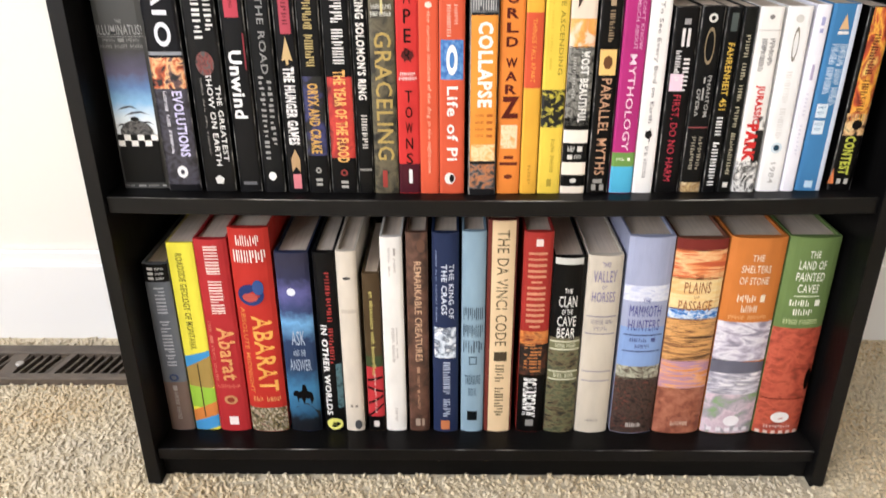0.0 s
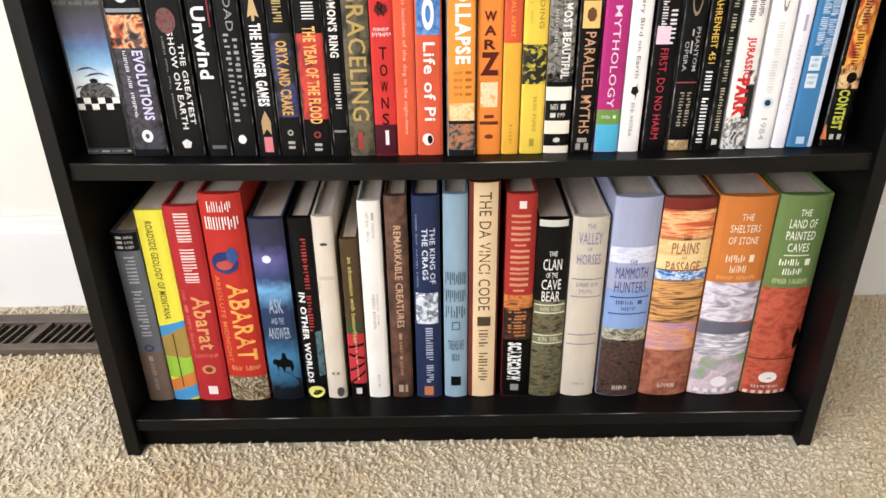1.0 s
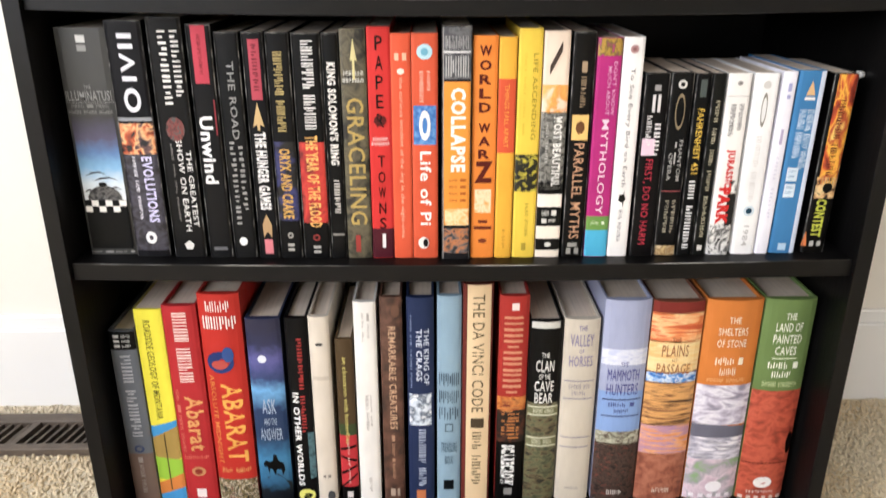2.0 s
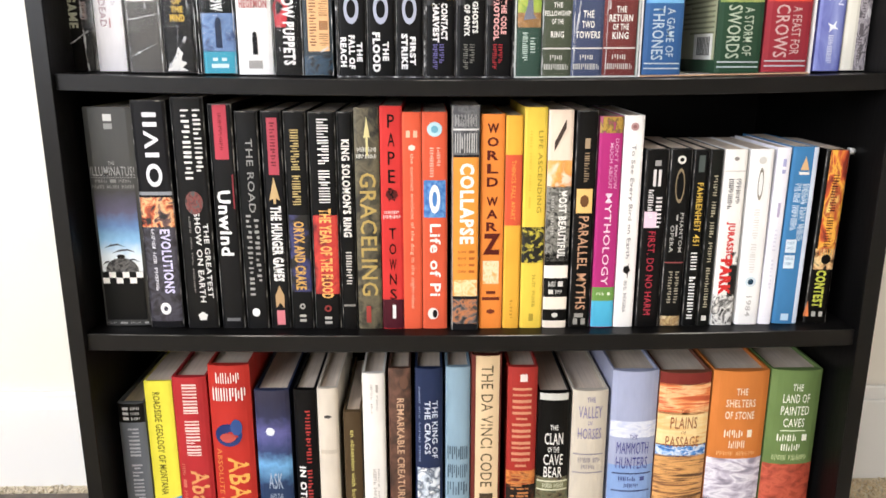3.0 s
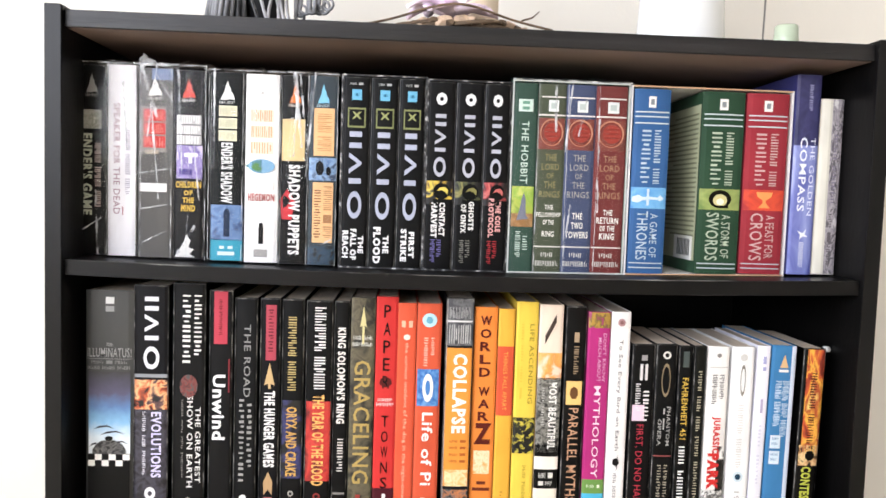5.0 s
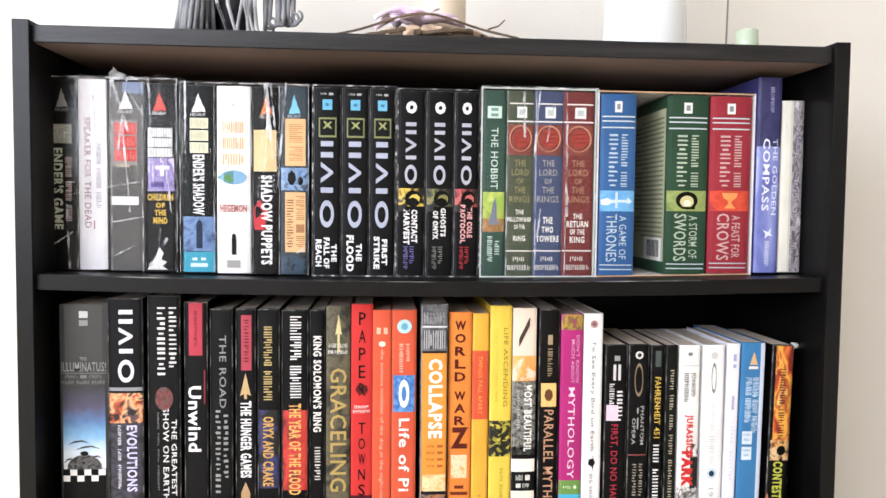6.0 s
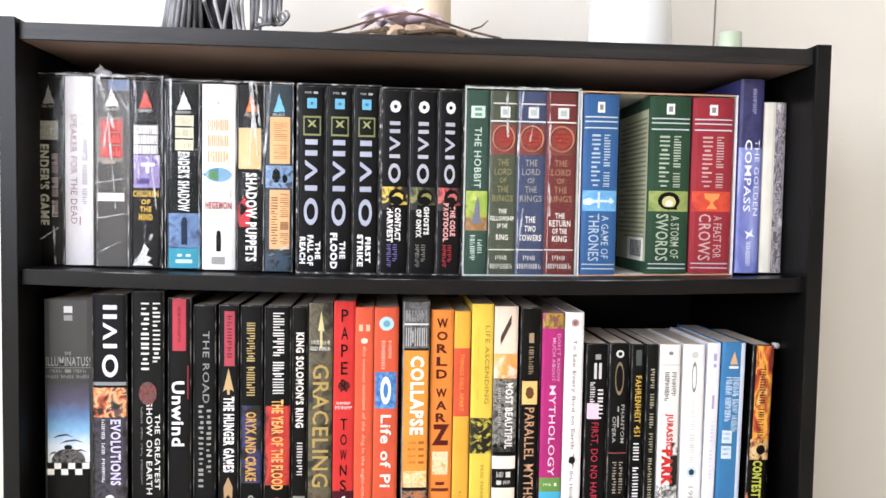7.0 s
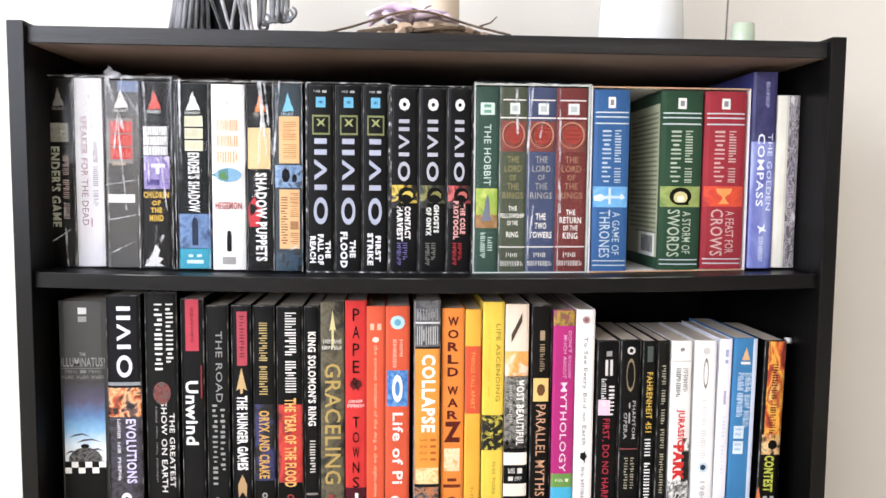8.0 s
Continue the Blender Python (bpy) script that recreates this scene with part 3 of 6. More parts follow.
b = low("dark hardback with white title over mossy rock picture", 0.0685, 0.1024, 0.2625, "1c1917", bulge=0.004)
b.band(0, 0.035, "cfcdc4", 0.05, 0.9).band(0.43, 1, art("moss", ["3a3e2e", "52563e", "6e6a4c", "5c4e38", "34342a"], 120, (0.8, 1, 1.6)), name="picture")
lines(b, [("THE", 0.16, 0.185, 0.35), ("CLAN", 0.2, 0.26, 0.8), ("OF THE", 0.272, 0.3, 0.5), ("CAVE", 0.31, 0.365, 0.85), ("BEAR", 0.375, 0.43, 0.8)], "f0ede6")
for v0, v1 in ((0.447, 0.5), (0.62, 0.675)):
    b.band(v0, v1, "767654", 0.03, 0.97, 0.0004, "label_block").band(v0, v0 + 0.008, "d4d2b4", 0.03, 0.97, 0.0006, "printed_line").band(v1 - 0.008, v1, "d4d2b4", 0.03, 0.97, 0.0006, "printed_line").bars(v0 + 0.014, v1 - 0.014, "d4d2b4", 0.2, 0.85, (4, 4), down=False)

b = low("pale stone-coloured hardback with lilac lettering", 0.1040, 0.1404, 0.2645, "cdc2b0", bulge=0.004)
lines(b, [("THE", 0.03, 0.055, 0.35), ("VALLEY", 0.075, 0.135, 0.95), ("OF", 0.15, 0.17, 0.2), ("HORSES", 0.185, 0.24, 0.95)], "8b82a4")
for v in (0.315, 0.41, 0.625, 0.68):
    b.band(v, v + 0.006, "8e8894", 0.06, 0.92, 0.0005, "printed_line")
b.bars(0.335, 0.36, "9c949c", 0.2, 0.84, (5, 3), down=False).bars(0.372, 0.395, "9c949c", 0.3, 0.7, (4,), down=False).bars(0.915, 0.93, "9c9690", 0.28, 0.7, (5,), down=False)

b = low("thick lavender hardback with plain and dark hills", 0.1442, 0.1912, 0.2857, "a6acc8", bulge=0.005)
b.band(0.225, 0.3, art("haze", ["b8bedc", "e2e4ee", "c4cae4"], 60, (1, 1, 2)), name="picture").band(0.43, 0.63, "86a4d6", name="picture")
lines(b, [("THE", 0.285, 0.305, 0.25), ("MAMMOTH", 0.32, 0.375, 1), ("HUNTERS", 0.39, 0.445, 1)], "4b4a8e", bold=0.0)
b.band(0.465, 0.471, "3f4670", 0.08, 0.94, 0.0005, "printed_line").bars(0.483, 0.503, "4a5288", 0.22, 0.8, (4, 1), down=False).bars(0.515, 0.535, "4a5288", 0.35, 0.68, (4,), down=False).band(0.548, 0.554, "3f4670", 0.08, 0.94, 0.0005, "printed_line")
b.band(0.63, 0.7, art("scrub", ["8c8a74", "c8c6b0", "4c3c30", "a8a894"], 120, (1, 1, 1.5)), name="picture")
b.band(0.69, 1, art("hills", ["1f1814", "3d2e26", "54403a", "34342a", "6a3c34"], 190, (1, 1, 1.4)), name="picture").bars(0.94, 0.965, "d9cfc6", 0.35, 0.72, (4,), down=False)

# cover colour darkened to paint in the shade between neighbouring books
b = low("thick hardback with sunset bands of orange and cream", 0.1927, 0.2451, 0.2840, "7c4a34", bulge=0.005)
b.band(0, 0.055, "7d2b23", name="picture").band(0.05, 0.19, art("sunset", ["c85a34", "e88a50", "f4c890", "d8683c"], 50, (0.5, 1, 4)), name="picture")
b.band(0.18, 0.33, art("sand", ["f0cc88", "f2d8a0", "e8b874"], 40, (0.5, 1, 3)), name="picture")
lines(b, [("THE", 0.165, 0.185, 0.25), ("PLAINS", 0.2, 0.255, 0.75), ("OF", 0.265, 0.28, 0.15), ("PASSAGE", 0.29, 0.34, 0.95)], "a3663f")
b.band(0.335, 0.385, art("river", ["2c62b0", "5f9ad8", "e8eef4", "3a74c0"], 120, (1, 1, 2)), name="picture")
b.band(0.38, 0.6, art("cliff", ["5a3c26", "b88450", "e0a868", "cf9658", "84583a"], 75, (0.35, 1, 4.5)), name="picture")
b.band(0.595, 0.75, art("dawn", ["d88a50", "e8a878", "b088a8", "e09868"], 50, (0.4, 1, 4)), name="picture")
b.band(0.745, 1, art("rust", ["7c4434", "9c5c46", "b07058"], 110), name="picture").bars(0.93, 0.955, "e8d0bc", 0.35, 0.72, (5,), down=False)

b = low("thick orange hardback over lilac and white strata", 0.2474, 0.3047, 0.2850, "d0782a", bulge=0.005)
lines(b, [("THE", 0.075, 0.105, 0.3), ("SHELTERS", 0.125, 0.16, 0.75), ("OF STONE", 0.18, 0.215, 0.75)], "f3e2c6")
b.bars(0.265, 0.3, "f3e2c6", 0.25, 0.75, (4, 1), down=False).bars(0.315, 0.35, "f3e2c6", 0.35, 0.65, (4,), down=False).bars(0.365, 0.385, "eab070", 0.15, 0.85, (5, 6), down=False)
b.band(0.4, 0.6, art("lilacrock", ["8f8898", "c0b8c8", "e8e4ea", "a49eb0"], 50, (0.8, 1, 2)), name="picture").band(0.6, 0.68, "696876", name="picture", slant=-0.02)
b.band(0.665, 0.78, art("chalk", ["f0ecee", "c8c4d0", "8c8a98", "ece8ea"], 60, (0.6, 1, 3)), name="picture", lift=0.0003).band(0.78, 1, art("rose", ["c8b0bc", "dcc8d0", "a8a0a8", "8aa878"], 50), name="picture")
b.disc(0.925, 0.55, 0.03, 0.16, "f4eef0").bars(0.965, 0.985, "f0e8ec", 0.1, 0.9, (1, 1, 1, 1, 1), down=False)

b = low("thick green and red hardback with white title", 0.3070, 0.3589, 0.2855, "688046", bulge=0.005)
lines(b, [("THE", 0.06, 0.09, 0.3), ("LAND OF", 0.105, 0.145, 0.75), ("PAINTED", 0.16, 0.2, 0.8), ("CAVES", 0.215, 0.255, 0.6)], "f0f0dd")
b.bars(0.27, 0.275, "dfe6c4", 0.25, 0.75, (1,), down=False).bars(0.29, 0.32, "f0f0dd", 0.2, 0.8, (4, 1), down=False).bars(0.335, 0.365, "f0f0dd", 0.3, 0.7, (4,), down=False).bars(0.385, 0.41, "c8d49c", 0.15, 0.85, (5, 7), down=False)
b.band(0.43, 1, art("ochre", ["8a3828", "b04c38", "c45c44", "a04430"], 60, (1, 1, 1.4)), name="picture").disc(0.7, 0.93, 0.06, 0.07, "2a1b16", sides=9).band(0.8, 0.806, "6a281e", 0.02, 0.98, 0.0005, "printed_line")
b.disc(0.905, 0.5, 0.03, 0.2, "f2ece6").bars(0.95, 0.965, "e8d0c4", 0.2, 0.8, (5,), down=False).bars(0.98, 0.998, "e4c8bc", 0.05, 0.95, (1, 1, 1, 1, 1, 1), down=False)

# ---- middle shelf: trade paperbacks ----
# cover grey lifted for dust and, painted in, the glare of its film
b = mid("worn black omnibus with sky-blue and chequered spine art", -0.3560, -0.3125, 0.5505, art("dusty_glare", ["353533", "383836", "3b3b39", "363634"], 25, (1, 1, 0.4)), y=0.030)
b.band(0.03, 0.06, "dadad8", 0.42, 0.6, 0.0005, "emblem").band(0.07, 0.095, "9a9a98", 0.42, 0.6, 0.0005, "emblem")
lines(b, [("THE", 0.235, 0.25, 0.15), ("ILLUMINATUS!", 0.258, 0.3, 1)], "9c9c9a", 0.04, 0.96)
b.bars(0.315, 0.33, "82827f", 0.12, 0.88, (4, 2, 4), down=False).bars(0.34, 0.356, "82827f", 0.04, 0.94, (4, 4, 4), down=False).band(0.306, 0.309, "82827f", 0.02, 0.98, 0.0005, "printed_line")
b.band(0.365, 0.74, fade("horizon", b.h, [(0.26, "f0f0ee"), (0.36, "dbe6ee"), (0.43, "86b6da"), (0.5, "5f7fae"), (0.56, "56536a"), (0.66, "3c393b")]), 0.06, 0.94, name="picture")
for v, a, c in ((0.62, 0.16, 0.62), (0.645, 0.3, 0.84), (0.69, 0.55, 0.9), (0.7, 0.08, 0.3)):
    outline(b, [(-1, 0.6), (-0.4, -0.6), (0.3, -0.9), (1, 0.3), (0.3, -0.4), (-0.4, 0.0)], "47464c", 0.0010, "picture", (a + c) / 2, v, (c - a) / 2, 0.014)
b.disc(0.735, 0.5, 0.062, 0.36, art("carving", ["141316", "3a383a", "6a6866", "1a191b"], 260), sides=14, lift=0.0011).disc(0.668, 0.5, 0.011, 0.09, "19181a", sides=8, lift=0.0011)
for r in range(2):
    for k in range(6):
        b.band(0.74 + 0.027 * r, 0.767 + 0.027 * r, WHITE if (r + k) % 2 else INK, 0.06 + 0.1467 * k, 0.06 + 0.1467 * (k + 1), 0.0014, "checker")
b.band(0.793, 0.97, "1b1a1a", 0.06, 0.94, 0.0013)
b.bars(0.982, 0.99, "a9a7a3", 0.02, 0.95, (3, 2, 3, 1), down=False, name="scuff")

b = mid("black paperback with silver emblem and fiery picture", -0.3108, -0.2794, 0.5568, "23212a")
rings_title(b, 0.05, 0.37, "e4e2ea", 0.32, 0.72)
b.band(0.385, 0.4, "8f9296").band(0.41, 0.54, art("fire", ["2a1c1a", "b8502a", "f0b880", "6a4a48", "1c1a22"], 80), name="picture").band(0.54, 0.97, art("steel", ["2c2832", "3d3a46", "221f28"], 90), name="picture")
b.text("EVOLUTIONS", 0.55, 0.84, "d2cdf0", 0.52, 0.82, bold=0.03).bars(0.55, 0.83, "dedce6", 0.26, 0.36, (5, 3, 6)).disc(0.91, 0.5, 0.028, 0.16, "eceaea", hole=0.4)

b = mid("tall black paperback with white lettering", -0.2750, -0.2455, 0.5595, "292727")
b.bars(0.05, 0.32, "e6e2dd", 0.66, 0.88, (7,)).bars(0.05, 0.35, "e6e2dd", 0.3, 0.54, (7,))
b.disc(0.44, 0.5, 0.05, 0.28, art("fossil", ["3a2826", "7a3430", "4a4a48"], 200)).text("THE GREATEST", 0.53, 0.86, "ebe8e4", 0.72, 0.88, bold=0.01).text("SHOW ON EARTH", 0.48, 0.88, "ebe8e4", 0.46, 0.64, bold=0.01)
b.bars(0.5, 0.84, "86837f", 0.28, 0.34, (4, 3, 3, 6)).disc(0.945, 0.5, 0.022, 0.16, "dedbd6", sides=5)

b = mid("charcoal paperback with red patch and white title", -0.2418, -0.2206, 0.5536, "2a292c")
b.band(0.0, 0.235, "bb3c4c", 0.2, 0.78).bars(0.04, 0.2, "6a1c26", 0.42, 0.56, (9,)).text("Unwind", 0.37, 0.66, "f0eeee", 0.16, 0.72, bold=0.03).bars(0.3, 0.45, "8a3038", 0.84, 0.9, (1,)).bars(0.95, 0.965, "6a6a6c", 0.2, 0.8, (1,), down=False)

b = mid("matt black paperback with grey capitals", -0.2183, -0.1977, 0.5471, "28282a")
b.text("THE ROAD", 0.12, 0.45, "92918f", 0.42, 0.72).bars(0.48, 0.79, "9d9b98", 0.6, 0.8, (6,)).bars(0.46, 0.85, "9d9b98", 0.24, 0.46, (8,)).disc(0.92, 0.45, 0.02, 0.18, "f0eeea")

b = mid("dark paperback with gold arrow and white title", -0.1948, -0.1765, 0.5473, "252329")
b.band(0.03, 0.28, "b34452", 0.28, 0.8).bars(0.05, 0.25, "6a2430", 0.42, 0.66, (7,))
outline(b, [(0, -1), (0.9, 0.75), (0.25, 0.6), (0.2, 1), (-0.2, 1), (-0.25, 0.6), (-0.9, 0.75)], "c9a873", u=0.5, v=0.35, su=0.3, sv=0.06)
b
b.text("THE HUNGER GAMES", 0.42, 0.77, "f0ecea", 0.24, 0.8, bold=0.04)
outline(b, [(0, -1), (0.9, -0.1), (0.8, 1), (0, 0.5), (-0.8, 1), (-0.9, -0.1)], "b89468", u=0.5, v=0.845, su=0.26, sv=0.055)
b.band(0.91, 0.98, "dc7c84", 0.3, 0.72, 0.0005, "emblem")

b = mid("black paperback with ochre title over dark blue figures", -0.1745, -0.1543, 0.5470, "1f1d1f")
b.bars(0.08, 0.42, "c4ac6c", 0.28, 0.66, (8, 6)).band(0.46, 0.82, art("indigo", ["0c0b0e", "121016", "24264e", "34366a", "0e0d12"], 60), name="picture").text("ORYX AND CRAKE", 0.49, 0.81, "d2a24e", 0.24, 0.74, bold=0.03).disc(0.89, 0.5, 0.014, 0.13, "a8a49c", hole=0.5).bars(0.93, 0.965, "b4b0a8", 0.35, 0.65, (1, 1))

b = mid("black paperback with red panel and cream lettering", -0.1522, -0.1277, 0.5462, "151315")
b.bars(0.03, 0.41, "f2eeea", 0.32, 0.74, (8, 6)).band(0.46, 0.83, art("flame", ["6a1614", "b02824", "c83a30", "7a1c18"], 50, (1, 1, 0.6)), 0.05, 1, name="picture").text("THE YEAR OF THE FLOOD", 0.43, 0.85, "efb45e", 0.28, 0.74, bold=0.03).disc(0.9, 0.5, 0.016, 0.14, "8c3430", hole=0.5).bars(0.94, 0.975, "b4b0a8", 0.36, 0.64, (1, 1))

b = mid("slim black paperback with white handwritten-style title", -0.1261, -0.1121, 0.5463, "1b1919")
b.text("KING SOLOMON'S RING", 0.12, 0.56, "ece6de", 0.24, 0.8, bold=0.035).bars(0.63, 0.79, "e4ddd4", 0.35, 0.72, (6,)).bars(0.88, 0.89, "8a8680", 0.1, 0.9, (1,), down=False)

b = mid("grey-green paperback with gold calligraphic title", -0.1108, -0.0883, 0.5498, art("jade", ["322e22", "4c4636", "625a44", "3c382a"], 70))
outline(b, [(0, -1), (0.9, 0.1), (0.3, 0.05), (0.3, 1), (-0.3, 1), (-0.3, 0.05), (-0.9, 0.1)], "d4c88c", u=0.52, v=0.12, su=0.15, sv=0.085)
b.bars(0.168, 0.188, "dcd8cc", 0.12, 0.92, (7,), down=False).bars(0.198, 0.216, "dcd8cc", 0.08, 0.94, (7,), down=False).text("GRACELING", 0.28, 0.84, "b89c54", 0.18, 0.86, bold=0.01).band(0.89, 0.97, "a33c34", 0.34, 0.54, 0.0005, "emblem")

b = mid("bright red paperback with dark stacked capitals", -0.0872, -0.0670, 0.5514, "cf2a26")
b.stack("PAPER", 0.035, 0.43, "2b1512", 0.35, 0.67, bold=0.005).disc(0.38, 0.5, 0.025, 0.3, "5a1a18", sides=7).bars(0.452, 0.466, "f0dcd6", 0.16, 0.86, (4,), down=False).bars(0.472, 0.488, "f0dcd6", 0.1, 0.92, (5,), down=False).stack("TOWNS", 0.53, 0.88, "2b1512", 0.35, 0.67, bold=0.005)
b.band(0.86, 1, "4b1320").band(0.885, 0.95, "eee6e4", 0.46, 0.62, 0.0006, "emblem")

b = mid("slim orange paperback with pale lower-case title", -0.0668, -0.0494, 0.5459, "dd5530")
b.text("the curious incident of the dog in the night-time", 0.18, 0.9, "f7b595", 0.36, 0.62).bars(0.08, 0.11, "f7b595", 0.2, 0.8, (1, 1), down=False).disc(0.155, 0.5, 0.014, 0.2, "f9d8c8", sides=6)

b = mid("orange paperback with blue panel and white title", -0.0487, -0.0255, 0.5460, "d6542f")
b.disc(0.075, 0.5, 0.032, 0.3, "b6d8e2").disc(0.075, 0.5, 0.016, 0.14, "6aa8c0", lift=0.0009).bars(0.155, 0.24, "f4bba4", 0.58, 0.72, (4,)).bars(0.155, 0.29, "f4bba4", 0.3, 0.46, (6,))
b.band(0.3, 0.47, art("ocean", ["2f62a8", "4a80c0", "6f9fd0"], 200), 0.06, 0.94, name="picture").disc(0.385, 0.5, 0.065, 0.22, "f4f2ee", turn=0.2).disc(0.385, 0.5, 0.035, 0.1, "4a80c0", lift=0.0009)
b.text("Life of Pi", 0.5, 0.84, "fdeee6", 0.3, 0.74, bold=0.02).disc(0.925, 0.42, 0.028, 0.22, "f2e6de").disc(0.925, 0.5, 0.02, 0.1, "30242a", lift=0.0009)

b = mid("worn grey and amber paperback with white title", -0.0217, 0.0042, 0.5525, "3c3b3f", y=0.022)
b.band(0.0, 0.21, art("slate", ["3a3a3e", "4c4c50", "6a6a6c", "3a3a3e"], 90), name="picture").bars(0.04, 0.09, "a4a3a2", 0.12, 0.92, (7,), down=False).band(0.098, 0.106, "d9d8d6", 0.06, 0.96, 0.0005, "printed_line").bars(0.118, 0.2, "bcbbb8", 0.12, 0.94, (5,), down=False)
b.band(0.22, 0.84, "ed9426", 0.06, 1).text("COLLAPSE", 0.245, 0.6, "fff4e6", 0.3, 0.82, bold=0.04)
for v in (0.63, 0.66, 0.69, 0.72):
    b.bars(v, v + 0.012, "b96018", 0.25, 0.85, (3, 2), down=False)
b.band(0.765, 0.84, art("amber", ["f2b870", "f6d8a8", "e89a40"], 120), 0.1, 0.95, 0.0004, "picture").band(0.855, 0.97, art("moor", ["2c2a2c", "5a5a5c", "c07848", "3a3a3c"], 120), name="picture").band(0.0, 1, "c9c6c0", 0.0, 0.05, 0.0003, "worn_edge")

b = mid("orange paperback with dark red stacked title", 0.0056, 0.0274, 0.5440, "ec8522")
b.stack("WORLD", 0.04, 0.34, "5a1b11", 0.26, 0.74, bold=0.03).stack("WAR", 0.37, 0.545, "5a1b11", 0.26, 0.74, bold=0.03).text("Z", 0.54, 0.64, "5a1b11", 0.12, 0.88, down=False, bold=0.05)
b.band(0.67, 0.78, art("plaque", ["f6c490", "f8dab4", "eca860"], 160), 0.14, 0.84, name="picture").bars(0.815, 0.83, "6c2a14", 0.3, 0.7, (1,), down=False).bars(0.845, 0.86, "6c2a14", 0.12, 0.88, (1,), down=False).disc(0.915, 0.5, 0.012, 0.2, "7a3418", sides=6)

b = mid("slim yellow paperback with orange-red label", 0.0285, 0.0441, 0.5428, "e8ab22")
b.band(0.175, 0.5, "d6512a").text("THINGS FALL APART", 0.2, 0.475, "ef9a3c", 0.36, 0.62).bars(0.86, 0.96, "c48c18", 0.42, 0.58, (3,))

b = mid("yellow paperback with dark botanical picture", 0.0454, 0.0663, 0.5501, "e9c634")
b.text("LIFE ASCENDING", 0.1, 0.46, "a48c22", 0.62, 0.82).bars(0.1, 0.44, "d8b82c", 0.25, 0.34, (3, 3, 3, 2)).band(0.525, 0.69, art("fern", ["0a0a06", "0c0b07", "15160a", "2a3012", "a89c34", "c8b840"], 190), name="picture").bars(0.745, 0.9, "ae9426", 0.5, 0.66, (4, 5)).bars(0.93, 0.965, "ae9426", 0.4, 0.6, (1,))

b = mid("cream and black paperback with banded spine", 0.0675, 0.0903, 0.5479, "ecd6c0")
b.band(0.22, 0.34, art("glow", ["ecd2b8", "f0b060", "e89848", "ecd2b8"], 60), name="picture").band(0.09, 0.13, "4a3c34", 0.25, 0.7, 0.0005, "picture", slant=0.1)
b.band(0.335, 0.68, art("gravel", ["1c1b1a", "5a5852", "8c8a82", "2c2a28"], 160), name="picture").text("MOST BEAUTIFUL", 0.355, 0.665, "ece9e2", 0.5, 0.84, bold=0.035).bars(0.38, 0.56, "b8b5ae", 0.2, 0.32, (3, 4))
b.band(0.645, 0.7, "1c1a19").band(0.76, 0.85, "1c1a19").band(0.91, 0.965, "1c1a19").band(0.7, 0.76, "efe6d8").bars(0.775, 0.8, "d8d4cc", 0.2, 0.8, (3, 2), down=False).bars(0.815, 0.835, "d8d4cc", 0.2, 0.8, (2, 3), down=False).band(0.85, 0.91, "efe2d0").band(0.965, 1, "efe2d0").disc(0.937, 0.5, 0.012, 0.15, "d8d4cc", sides=6)

b = mid("black paperback with bronze title and gold panel", 0.0931, 0.1127, 0.5471, "1e1815")
b.bars(0.12, 0.32, "a88f70", 0.42, 0.66, (2, 6)).band(0.345, 0.455, "f0bf6c", 0.12, 0.88, 0.0004, "picture").disc(0.4, 0.5, 0.03, 0.22, "6a4424", sides=7).text("PARALLEL MYTHS", 0.47, 0.91, "cf9c78", 0.28, 0.76).bars(0.93, 0.95, "9a968e", 0.25, 0.7, (1,), down=False).bars(0.955, 0.985, "9a968e", 0.2, 0.8, (1, 1), down=False)

b = mid("magenta paperback with green and turquoise foot", 0.1146, 0.1360, 0.5420, "b32475")
b.band(0, 0.075, art("olive", ["8a6a2c", "b8923c", "6a5a2c", "a83a6c"], 150), name="picture").text("DON'T KNOW", 0.1, 0.33, "dea0c4", 0.68, 0.84).text("MUCH ABOUT", 0.12, 0.33, "dea0c4", 0.46, 0.62).text("MYTHOLOGY", 0.35, 0.79, "f4d0e0", 0.36, 0.66).band(0.8, 0.868, "6c9645").bars(0.825, 0.84, "dfe8c8", 0.2, 0.8, (3, 1), down=False).band(0.868, 1, "48b2d8")

b = mid("white paperback with grey title and bird silhouette", 0.1370, 0.1555, 0.5427, "f0ece8")
b.disc(0.05, 0.5, 0.018, 0.2, "b48c8a").disc(0.05, 0.5, 0.009, 0.1, "8a5c5a", lift=0.0009).text("To See Every Bird on Earth", 0.13, 0.66, "8c8686", 0.36, 0.62).disc(0.715, 0.5, 0.022, 0.2, "3a3838", sides=5, turn=0.5).band(0.69, 0.75, "3a3838", 0.55, 0.6, 0.0006, "bird_tail", slant=0.02).bars(0.77, 0.93, "8c8686", 0.4, 0.58, (3, 6))

b = mid("black pocket paperback with red title", 0.1585, 0.1803, 0.5120, "191518", depth=0.106)
b.bars(0.06, 0.09, "9a9694", 0.4, 0.66, (1,), down=False).bars(0.11, 0.2, "dcd6d4", 0.36, 0.7, (1, 1), down=False).bars(0.22, 0.38, "e4dedd", 0.2, 0.42, (6,)).bars(0.26, 0.44, "e4dedd", 0.55, 0.8, (4,)).band(0.34, 0.43, "e5c4d4", 0.08, 0.62, 0.0005, "emblem").text("FIRST, DO NO HARM", 0.45, 0.93, "bc3044", 0.26, 0.62, bold=0.0)

